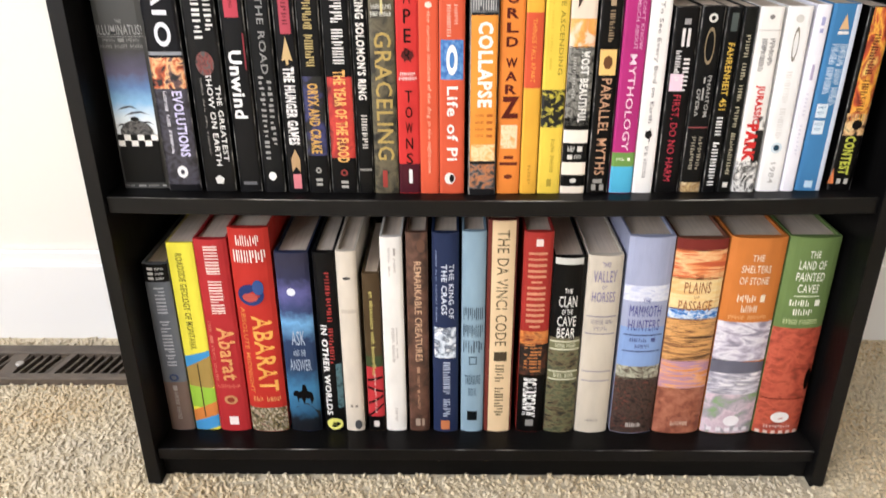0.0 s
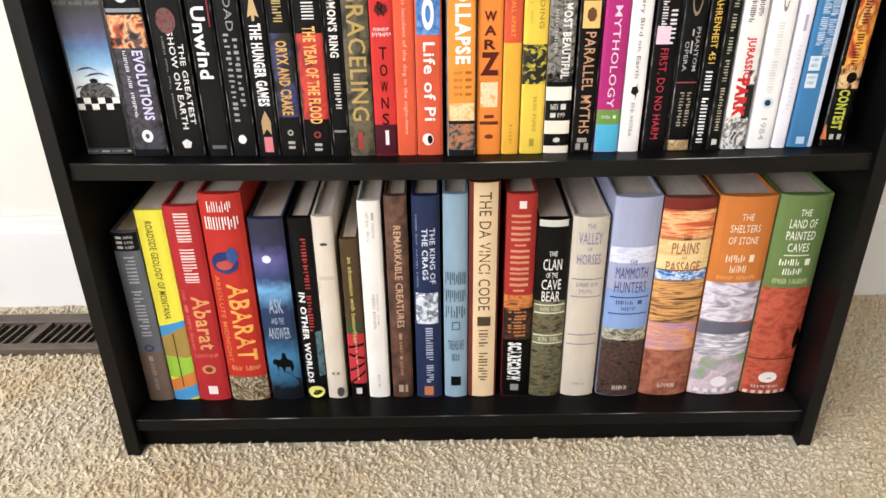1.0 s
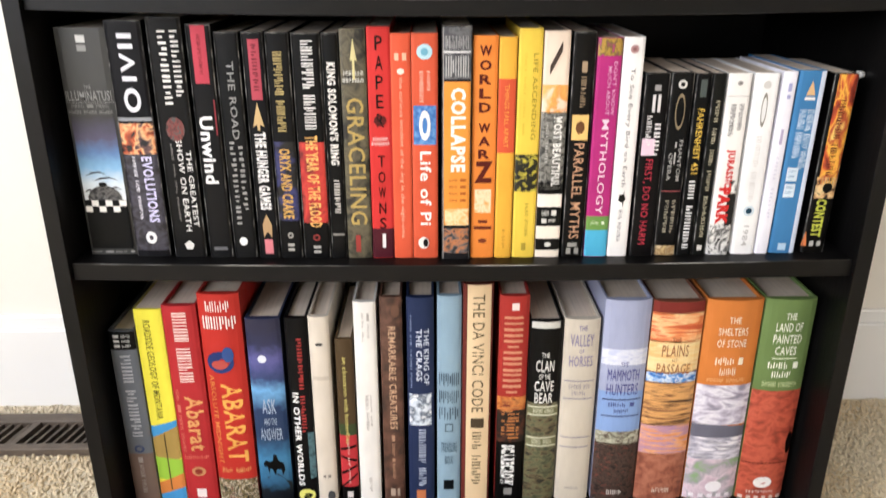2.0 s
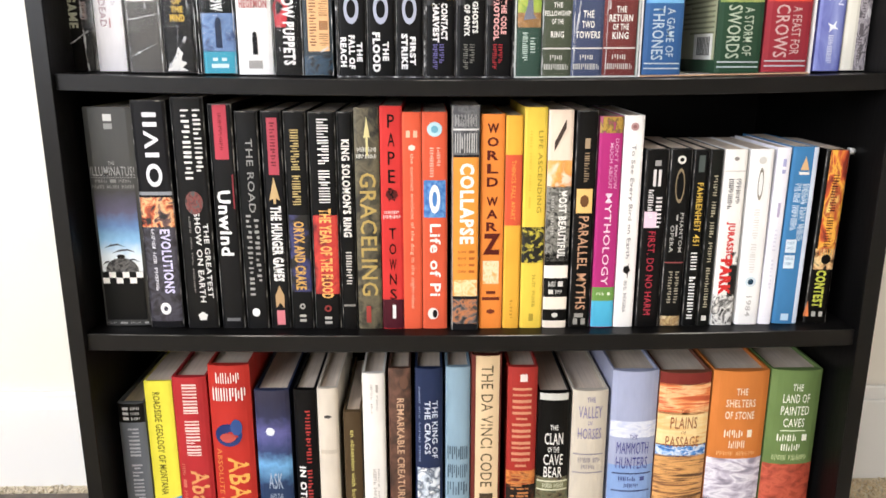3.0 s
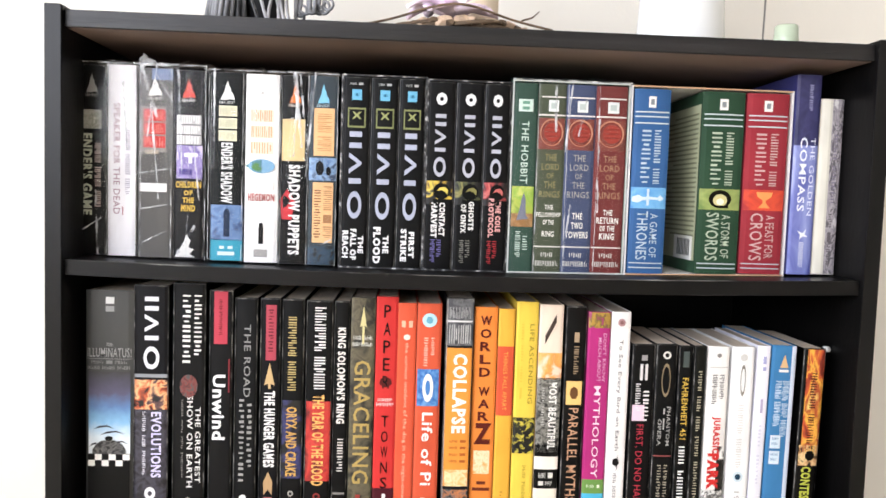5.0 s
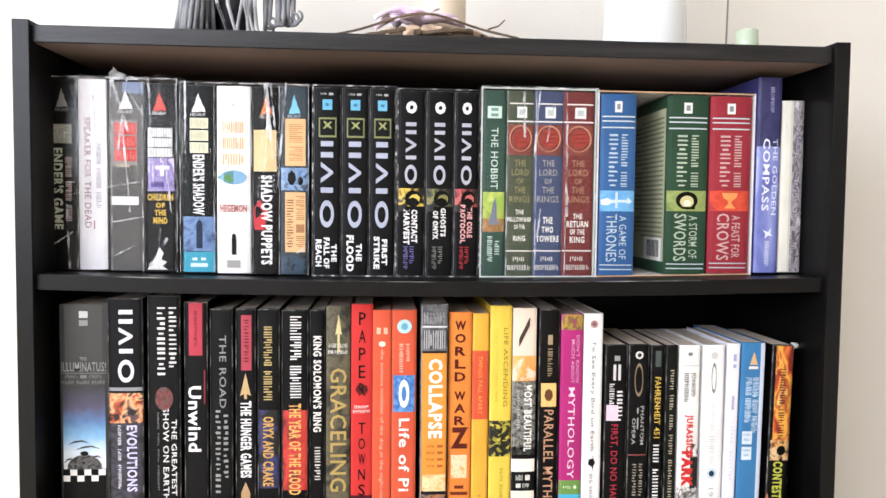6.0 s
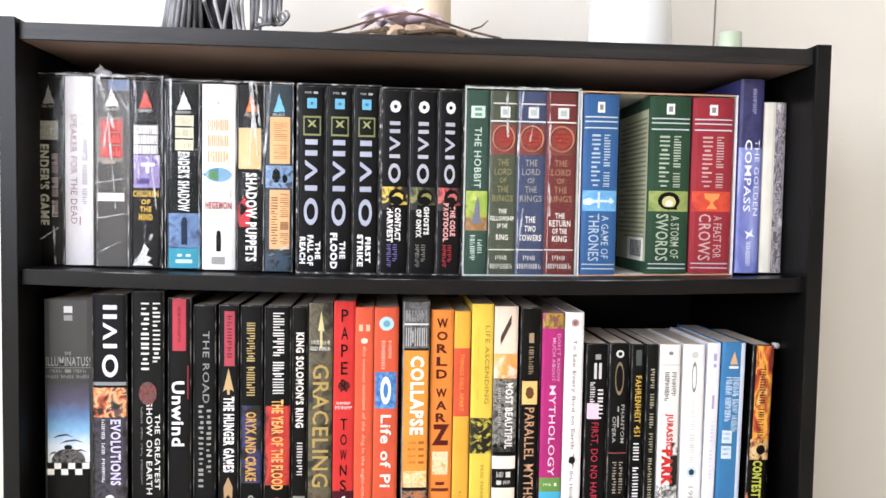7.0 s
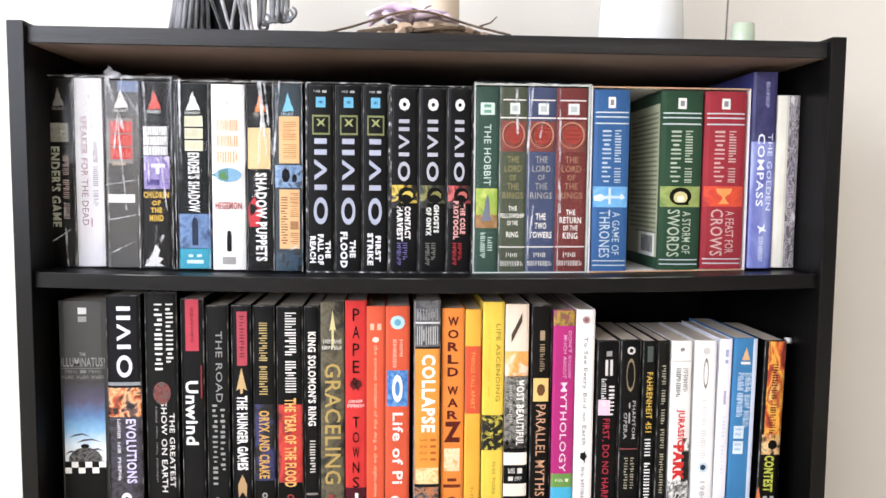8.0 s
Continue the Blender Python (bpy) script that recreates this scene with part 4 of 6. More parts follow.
b = mid("black pocket paperback classic with silver ring", 0.1819, 0.2018, 0.5125, "1a191b", depth=0.106)
b.disc(0.06, 0.5, 0.022, 0.2, "dedad2").disc(0.06, 0.5, 0.012, 0.1, "3a3430", lift=0.0009).disc(0.2, 0.5, 0.095, 0.22, "8c7a5e", hole=0.8).text("PHANTOM", 0.35, 0.57, "b2afaa", 0.62, 0.8).bars(0.36, 0.48, "b2afaa", 0.45, 0.52, (1, 2)).text("OPERA", 0.42, 0.57, "b2afaa", 0.2, 0.38).band(0.625, 0.632, "8a4646", 0.05, 0.95, 0.0005, "printed_line").bars(0.68, 0.87, "a39a86", 0.6, 0.78, (6,)).bars(0.68, 0.87, "a39a86", 0.28, 0.46, (6,)).band(0.94, 1, art("ivory", ["c4aa78", "8a6a44", "dcc8a0"], 150), name="picture")

b = mid("slim black pocket paperback with yellow title", 0.2040, 0.2176, 0.5113, "1b1b1d", depth=0.106)
b.band(0.03, 0.12, "4c5450", 0.3, 0.72, 0.0005, "emblem").text("FAHRENHEIT 451", 0.18, 0.53, "e0b63c", 0.3, 0.74, bold=0.01).bars(0.57, 0.97, "f0eeec", 0.28, 0.7, (3, 7))

b = mid("thin dark olive pocket paperback", 0.2191, 0.2308, 0.5114, "2b2d27", depth=0.106)
b.bars(0.14, 0.9, "b0a78c", 0.36, 0.68, (4, 3, 3, 4, 8)).bars(0.94, 0.97, "d0ccc4", 0.3, 0.7, (1,))

b = mid("white pocket paperback with red title and black skeleton art", 0.2326, 0.2534, 0.5115, "efebe5", depth=0.106)
b.disc(0.05, 0.5, 0.012, 0.12, "8a8480", sides=6).band(0.115, 0.12, "c8c2bc", 0.05, 0.95, 0.0005, "printed_line").bars(0.16, 0.3, "4a4644", 0.58, 0.8, (7,)).bars(0.16, 0.33, "4a4644", 0.24, 0.46, (8,)).band(0.57, 0.83, art("claw", ["eceae6", "1a1817", "141312", "1c1b1a"], 70), 0.62, 1, 0.0003, "picture").text("JURASSIC", 0.4, 0.61, "d8342e", 0.3, 0.72, bold=0.04).text("PARK", 0.61, 0.82, "d02622", 0.2, 0.74, bold=0.07)
b.band(0.82, 1, art("bones", ["141312", "eceae6", "1c1b1a", "e4e0da"], 130, (1, 1, 0.7)), name="picture")

b = mid("white pocket paperback with small blue eye emblem", 0.2566, 0.2781, 0.5117, "f1efed", depth=0.106)
b.disc(0.06, 0.5, 0.02, 0.16, "d2cec8").disc(0.19, 0.5, 0.09, 0.12, "8c867a", hole=0.75).bars(0.33, 0.7, "dcd7d2", 0.36, 0.6, (6, 6)).disc(0.745, 0.5, 0.03, 0.24, "cfdde4").disc(0.745, 0.5, 0.017, 0.13, "1f3f52", lift=0.0009).text("1984", 0.83, 0.95, "b8b4b0", 0.38, 0.62)

b = mid("slim white paperback with faint violet lettering", 0.2794, 0.2918, 0.5131, "ebe8f0", depth=0.106, lean=0.8)
b.bars(0.06, 0.14, "a8a8d0", 0.4, 0.65, (2, 1)).bars(0.3, 0.38, "b4a8c4", 0.4, 0.6, (1,)).bars(0.45, 0.8, "d8d4e2", 0.4, 0.6, (3, 4))

b = mid("blue paperback with white label blocks", 0.2934, 0.3171, 0.5138, "3a7aad", depth=0.12, lean=0.8)
b.band(0, 1, "d2dcec", 0.8, 1, 0.0003, "worn_edge").disc(0.1, 0.5, 0.05, 0.2, "d8b07c", sides=3).band(0.135, 0.15, "e4e2dc", 0.3, 0.7, 0.0006, "emblem")
b.bars(0.2, 0.52, "cfe0ee", 0.5, 0.78, (7, 5, 6)).bars(0.2, 0.46, "cfe0ee", 0.2, 0.46, (6, 8))
for v in (0.51, 0.6):
    b.band(v, v + 0.075, "d6e4ee", 0.14, 0.56, 0.0005, "label_block").bars(v + 0.012, v + 0.026, "6c94b4", 0.2, 0.5, (6,), down=False, lift=0.0007).bars(v + 0.04, v + 0.055, "6c94b4", 0.2, 0.46, (5,), down=False, lift=0.0007)
b.band(0.94, 0.98, "b8d4e8", 0.3, 0.62, 0.0005, "label_block")

b = mid("battered black and orange paperback thriller", 0.3239, 0.3456, 0.5115, "181412", depth=0.106, lean=1.0)
b.band(0.0, 0.6, art("blaze", ["7a2a1c", "c8542c", "f0b444", "a83c24", "f4d070"], 60, (1, 1, 0.5)), 0.18, 1, name="picture").bars(0.14, 0.56, "4a1c14", 0.4, 0.68, (7, 6)).band(0.56, 0.68, art("smoke", ["181412", "c89868", "e8c890", "241c18"], 120), 0.1, 1, name="picture").disc(0.62, 0.6, 0.03, 0.22, "1c1712", sides=9).disc(0.93, 0.07, 0.06, 0.14, "d8763c", sides=3, name="corner_print").text("CONTEST", 0.685, 0.905, "c0c43c", 0.26, 0.72, bold=0.04).bars(0.93, 0.96, "b8b4ac", 0.3, 0.8, (1, 1), down=False)

# ---- top shelf: boxed and wrapped pocket paperbacks ----
FLAME = [(0, -1), (0.14, -0.5), (0.36, -0.3), (0.45, 0.1), (0.8, 0.5), (0.95, 1), (0.3, 0.9), (0, 1), (-0.95, 1), (-0.75, 0.55), (-0.45, 0.1), (-0.3, -0.45)]


def small(b, col, name_col):
    outline(b, FLAME, col, v=0.095, su=0.22, sv=0.05)
    b.bars(0.15, 0.166, name_col, 0.26, 0.74, (4,), down=False)
    return b


b = small(top("black pocket paperback with silver-grey title", -0.3700, -0.3451, 0.7590, "2a292b"), "8e8c8a", "8e8c8a")
b.band(0.235, 0.335, art("foil", ["6c6e66", "a9a79f", "8a8c80", "d0cec6"], 160), 0.14, 0.84, 0.0005, "title_patch").text("ENDER'S GAME", 0.36, 0.79, "c0c4b0", 0.12, 0.52, bold=0.04).bars(0.41, 0.75, "c0aaa6", 0.6, 0.82, (5, 5, 4))
b = top("white-spined pocket paperback with lilac title", -0.3435, -0.3180, 0.7600, "f6f4fa")
b.text("SPEAKER FOR THE DEAD", 0.2, 0.78, "b08c9c", 0.22, 0.46, bold=0.0).bars(0.34, 0.68, "b4b0c0", 0.64, 0.82, (5, 5, 4)).bars(0.74, 0.785, "c0848c", 0.54, 0.58, (1,))
b = small(top("grey pocket paperback with red name block", -0.3155, -0.2838, 0.7580, "5c5a58"), "e2e0dc", "dcdad6")
b.band(0.2, 0.44, "8c8884", 0.06, 0.82, 0.0004, "title_patch")
for v, n in ((0.215, 5), (0.285, 5), (0.355, 4)):
    b.band(v, v + 0.062, "c8403c", 0.16, 0.8, 0.0005, "title_patch").bars(v + 0.008, v + 0.054, "e08078", 0.2, 0.76, (n,), down=False, lift=0.0007)
b.bars(0.43, 0.45, "a89c8c", 0.2, 0.6, (1,), down=False).band(0.605, 0.65, "eae8e6", 0.05, 0.85, 0.0005, "title_patch").band(0.0, 0.06, "7a88a8", 0.4, 1)
b = small(top("grey pocket paperback with violet panel and yellow title", -0.2827, -0.2544, 0.7573, "3c3a3e"), "cf4634", "e8e4e0")
for v, n in ((0.235, 5), (0.288, 5), (0.341, 4)):
    b.band(v, v + 0.049, "b4b2b2", 0.1, 0.9, 0.0004, "title_patch").bars(v + 0.004, v + 0.046, "f0eeec", 0.12, 0.88, (n,), down=False, lift=0.0006)
b.band(0.395, 0.57, art("violet", ["7a68a4", "9484b8", "6a5c98", "c4b8d8"], 120), 0.1, 0.95, name="picture").band(0.435, 0.455, "e6e0f0", 0.35, 0.8, 0.0005, "emblem").band(0.45, 0.49, "e6e0f0", 0.5, 0.62, 0.0005, "emblem").band(0.52, 0.55, "4c3f84", 0.2, 0.62, 0.0005, "emblem")
lines(b, [("CHILDREN", 0.585, 0.62, 1), ("OF", 0.632, 0.66, 0.35), ("THE", 0.67, 0.7, 0.45), ("MIND", 0.71, 0.745, 0.55)], "d0aa3c", 0.08, 0.92, bold=0.05)
outline(b, [(-1, 1), (-0.2, -0.2), (0.1, -1), (0.5, -0.5), (0.3, 0.1), (0.8, 0.3), (0.4, 0.7), (0.9, 1)], "dcdad6", 0.0008, "torn_label", 0.42, 0.93, 0.36, 0.06)
b = small(top("dark green pocket paperback with blue foot", -0.2485, -0.2170, 0.7568, "20292a"), "e4e4e0", "d4d4d0")
for v, n in ((0.175, 5), (0.24, 5), (0.305, 4)):
    b.band(v, v + 0.056, "dedabc", 0.24, 0.78, 0.0004, "title_patch").bars(v + 0.01, v + 0.046, "b8b49a", 0.28, 0.74, (n,), down=False, lift=0.0006)
b.text("ENDER'S SHADOW", 0.37, 0.69, "f0f0ee", 0.32, 0.68, bold=0.03).band(0.7, 0.89, art("mist", ["4c6c9c", "6a88b4", "5a78a4", "3c5078"], 80), name="picture").band(0.74, 0.87, "22304a", 0.42, 0.6, 0.0005, "silhouette").disc(0.735, 0.51, 0.015, 0.07, "22304a").band(0.885, 1, "3aa2bc").bars(0.92, 0.935, "d8ecf0", 0.3, 0.7, (1, 1), down=False).bars(0.95, 0.97, "d8ecf0", 0.25, 0.75, (1,), down=False)
b = top("white pocket paperback with orange lettering and globe", -0.2160, -0.1848, 0.7563, "f1efed")
b.disc(0.1, 0.5, 0.012, 0.08, "c8c4c0", sides=3)
for v, n in ((0.185, 5), (0.27, 5), (0.355, 4)):
    b.band(v, v + 0.066, "f4e0cc", 0.16, 0.84, 0.0004, "title_patch").bars(v + 0.004, v + 0.062, "dda87a", 0.18, 0.82, (n,), down=False, lift=0.0006)
b.disc(0.485, 0.5, 0.038, 0.4, "84b0d0")
outline(b, [(-1, 0), (-0.5, -0.7), (0, -1), (0, 1), (-0.5, 0.7)], "5c8c94", 0.0008, u=0.5, v=0.485, su=0.5, sv=0.036)
outline(b, [(-1, 0.1), (-0.3, -0.8), (0.5, -0.6), (0.3, 0), (1, 0.5), (0.1, 1), (-0.6, 0.6)], "5f8f50", 0.0010, u=0.36, v=0.487, su=0.17, sv=0.024)
b.bars(0.56, 0.61, "f4dcd6", 0.12, 0.86, (1, 1), down=False).text("HEGEMON", 0.63, 0.672, "b86c68", 0.1, 0.9, down=False, bold=0.04).band(0.81, 0.9, "2c2c34", 0.44, 0.58, 0.0005, "silhouette").disc(0.8, 0.51, 0.014, 0.06, "2c2c34").bars(0.93, 0.97, "a8a4a0", 0.3, 0.7, (1,), down=False)
b = small(top("black pocket paperback with gold block and bold title", -0.1824, -0.1565, 0.7565, "1f1b1e"), "e07a28", "d8c8b8")
b.band(0.23, 0.45, "dcc08a", 0.02, 0.86, 0.0004, "title_patch").disc(0.69, 0.25, 0.09, 0.3, "c63038", sides=5, lift=0.0004).text("SHADOW PUPPETS", 0.47, 0.95, "f2eeec", 0.3, 0.72, bold=0.04)
b = small(top("grey-blue pocket paperback with peach title blocks", -0.1560, -0.1300, 0.7572, "39434a"), "7fc4e4", "b8ccd4")
b.band(0.17, 0.42, "ebb981", 0.16, 0.9, 0.0004, "title_patch").band(0.43, 0.55, art("steelblue", ["5a78a4", "86a4c8", "3c4a64"], 150), name="picture").band(0.56, 0.88, "ebb981", 0.16, 0.9, 0.0004, "title_patch").bars(0.58, 0.86, "a8784e", 0.56, 0.86, (6, 2, 3)).bars(0.6, 0.86, "8a5c3a", 0.22, 0.46, (9,)).bars(0.2, 0.4, "b8844f", 0.3, 0.8, (5, 4)).disc(0.485, 0.4, 0.04, 0.16, "1c2230", 0.0007, sides=7).disc(0.5, 0.72, 0.025, 0.1, "1c2230", 0.0007, sides=7).band(0.9, 1, art("deep", ["141a20", "26465e", "0e1216"], 150), name="picture")

for label, x0, x1, rows in (("black game-novel paperback with silver emblem, first of boxed three", -0.1248, -0.0992, (("THE", 0.835, 0.93, 0.66, 0.86), ("FALL OF", 0.8, 0.965, 0.37, 0.6), ("REACH", 0.81, 0.955, 0.07, 0.3))),
                            ("black game-novel paperback with silver emblem, second of boxed three", -0.0981, -0.0724, (("THE", 0.83, 0.925, 0.54, 0.76), ("FLOOD", 0.785, 0.98, 0.18, 0.46))),
                            ("black game-novel paperback with silver emblem, third of boxed three", -0.0716, -0.0470, (("FIRST", 0.805, 0.945, 0.5, 0.72), ("STRIKE", 0.79, 0.965, 0.18, 0.42)))):
    b = top(label, x0, x1, 0.7575, "131315", y=0.0492)
    b.bars(0.03, 0.042, "b8b8b8", 0.25, 0.72, (3, 2), down=False).band(0.065, 0.12, "6bb5d8", 0.32, 0.68, 0.0005, "emblem").bars(0.085, 0.1, "2c6c90", 0.42, 0.58, (1,))
    b.band(0.16, 0.265, "888c58", 0.18, 0.84, 0.0004, "emblem_frame").band(0.17, 0.255, "191a14", 0.23, 0.79, 0.0006, "emblem_field").bars(0.238, 0.248, "8c9058", 0.3, 0.72, (1,), down=False)
    outline(b, [(-1, -1), (-0.5, -0.9), (0, -0.3), (0.5, -0.9), (1, -1), (0.35, 0), (1, 1), (0.5, 0.9), (0, 0.3), (-0.5, 0.9), (-1, 1), (-0.35, 0)], "a8ac6c", 0.0009, u=0.51, v=0.2, su=0.17, sv=0.02)
    rings_title(b, 0.285, 0.755, "aeb2c6", 0.26, 0.72)
    for s, v0, v1, a, c in rows:
        b.text(s, v0, v1, "f0eeee", a, c, bold=0.05)

for label, x0, x1, pic, tcol, rows, acol in (
        ("black game-novel paperback with yellow helmet picture", -0.0448, -0.0178, ["141210", "2a2418", "c4a234", "e0c650", "3a3830", "1c1a16"], "ece8e6", (("CONTACT", 0.64, 0.82, 0.52, 0.74), ("HARVEST", 0.64, 0.83, 0.24, 0.46)), "6f68a4"),
        ("black game-novel paperback with olive picture", -0.0167, 0.0099, ["10120e", "1c2016", "4c5030", "8a8448", "2c3020"], "e4e2dc", (("GHOSTS", 0.63, 0.785, 0.54, 0.74), ("OF ONYX", 0.645, 0.8, 0.26, 0.46)), "7a7870"),
        ("black game-novel paperback with red picture", 0.0108, 0.0347, ["180c0c", "3c1416", "a03438", "c86862", "2c1214"], "e8a8a4", (("THE COLE", 0.625, 0.79, 0.54, 0.76), ("PROTOCOL", 0.61, 0.82, 0.26, 0.48)), "b02c34")):
    b = top(label, x0, x1, 0.7560, "171519", y=0.0492)
    b.disc(0.09, 0.5, 0.034, 0.2, "eceaea", hole=0.35, sides=8)
    rings_title(b, 0.17, 0.51, "b4b4c0", 0.3, 0.68)
    b.band(0.525, 0.65, art("helmet", pic, 60), 0.03, 0.97, name="picture").disc(0.58, 0.58, 0.045, 0.3, pic[0], 0.0005, sides=12)
    outline(b, [(-1, 0.1), (-0.5, -0.8), (0.4, -1), (1, -0.3), (0.9, 0.9), (0.5, 0.2), (-0.2, -0.2)], pic[3], 0.0007, "picture", 0.62, 0.578, 0.2, 0.022)
    b.band(0.622, 0.65, pic[0], 0.3, 0.97, 0.0006, "picture")
    for s, v0, v1, a, c in rows:
        b.text(s, v0, v1, tcol, a, c, bold=0.05)
    b.bars(0.84, 0.97, acol, 0.24, 0.4, (6,)).bars(0.84, 0.94, acol, 0.46, 0.62, (4,))

b = top("green fantasy pocket paperback with pictorial panel", 0.0383, 0.0614, 0.7583, "334e42", y=0.0492)
b.band(0.085, 0.15, "cfe0d6", 0.2, 0.8, 0.0004, "emblem").bars(0.095, 0.14, "6a9a84", 0.35, 0.65, (1, 1)).text("THE HOBBIT", 0.2, 0.53, "c9dccf", 0.36, 0.66).band(0.545, 0.69, art("shire", ["7f9c3c", "b0b850", "8cae40", "c8cc6c"], 45), 0.04, 0.96, name="picture").band(0.685, 0.76, art("lane", ["a87c4c", "8a6438", "c0986c"], 60), 0.04, 0.96, name="picture")
outline(b, [(0.1, -1), (0.4, -0.5), (0.5, 0.6), (1, 0.9), (-1, 1), (-0.5, 0.2), (-0.2, -0.6)], "75798a", 0.0006, "picture", 0.52, 0.65, 0.26, 0.075)
b.bars(0.81, 0.89, "c9dccf", 0.56, 0.76, (3,)).bars(0.785, 0.925, "c9dccf", 0.24, 0.46, (7,))
LORD = [("THE", 0.37, 0.405, 0.5), ("LORD", 0.42, 0.455, 0.75), ("OF", 0.47, 0.5, 0.3), ("THE", 0.515, 0.55, 0.5), ("RINGS", 0.565, 0.6, 0.9)]
for label, x0, x1, col, tcol, rows in (
        ("olive fantasy pocket paperback with red ring", 0.0622, 0.0892, "4b5240", "968c5c", [("THE", 0.64, 0.665, 0.35), ("FELLOWSHIP", 0.68, 0.705, 1), ("OF THE", 0.72, 0.745, 0.45), ("RING", 0.78, 0.81, 0.5)]),
        ("blue fantasy pocket paperback with red ring", 0.0894, 0.1182, "434d6c", "a4a29c", [("THE", 0.68, 0.715, 0.4), ("TWO", 0.73, 0.765, 0.45), ("TOWERS", 0.78, 0.815, 0.9)]),
        ("dark red fantasy pocket paperback with red ring", 0.1184, 0.1490, "713230", "ac8466", [("THE", 0.66, 0.69, 0.35), ("RETURN", 0.7, 0.735, 0.8), ("OF THE", 0.745, 0.775, 0.55), ("KING", 0.785, 0.82, 0.55)])):
    b = top(label, x0, x1, 0.7583, col, y=0.0492)
    b.band(0.065, 0.072, "e4ded8", 0.1, 0.95, 0.0005, "printed_line").band(0.085, 0.145, "dfe2e0", 0.36, 0.72, 0.0005, "emblem").band(0.16, 0.168, "e4ded8", 0.02, 0.98, 0.0005, "printed_line").band(0.18, 0.345, art("ringfield", ["5a2a24", "7c3a30", "6c3028"], 50), 0.04, 0.96, name="picture")
    b.disc(0.255, 0.5, 0.072, 0.42, "c08468", hole=0.84).disc(0.255, 0.52, 0.05, 0.3, "a03c30", lift=0.0008).disc(0.257, 0.49, 0.066, 0.37, "7c3026", lift=0.00075, hole=0.9)
    for v in (0.228, 0.25, 0.272):
        b.band(v, v + 0.006, "7a2a22", 0.3, 0.74, 0.001, "printed_line")
    b.band(0.1, 0.13, "b8c2be", 0.44, 0.64, 0.0007, "emblem_mark")
    lines(b, LORD, tcol, 0.08, 0.92)
    lines(b, rows, "f0ece4", 0.06, 0.94, bold=0.02)
    b.band(0.86, 0.867, "d8d4cc", 0.02, 0.98, 0.0005, "printed_line").bars(0.895, 0.92, "dcd8d0", 0.28, 0.74, (3,), down=False).bars(0.94, 0.968, "dcd8d0", 0.08, 0.94, (7,), down=False)

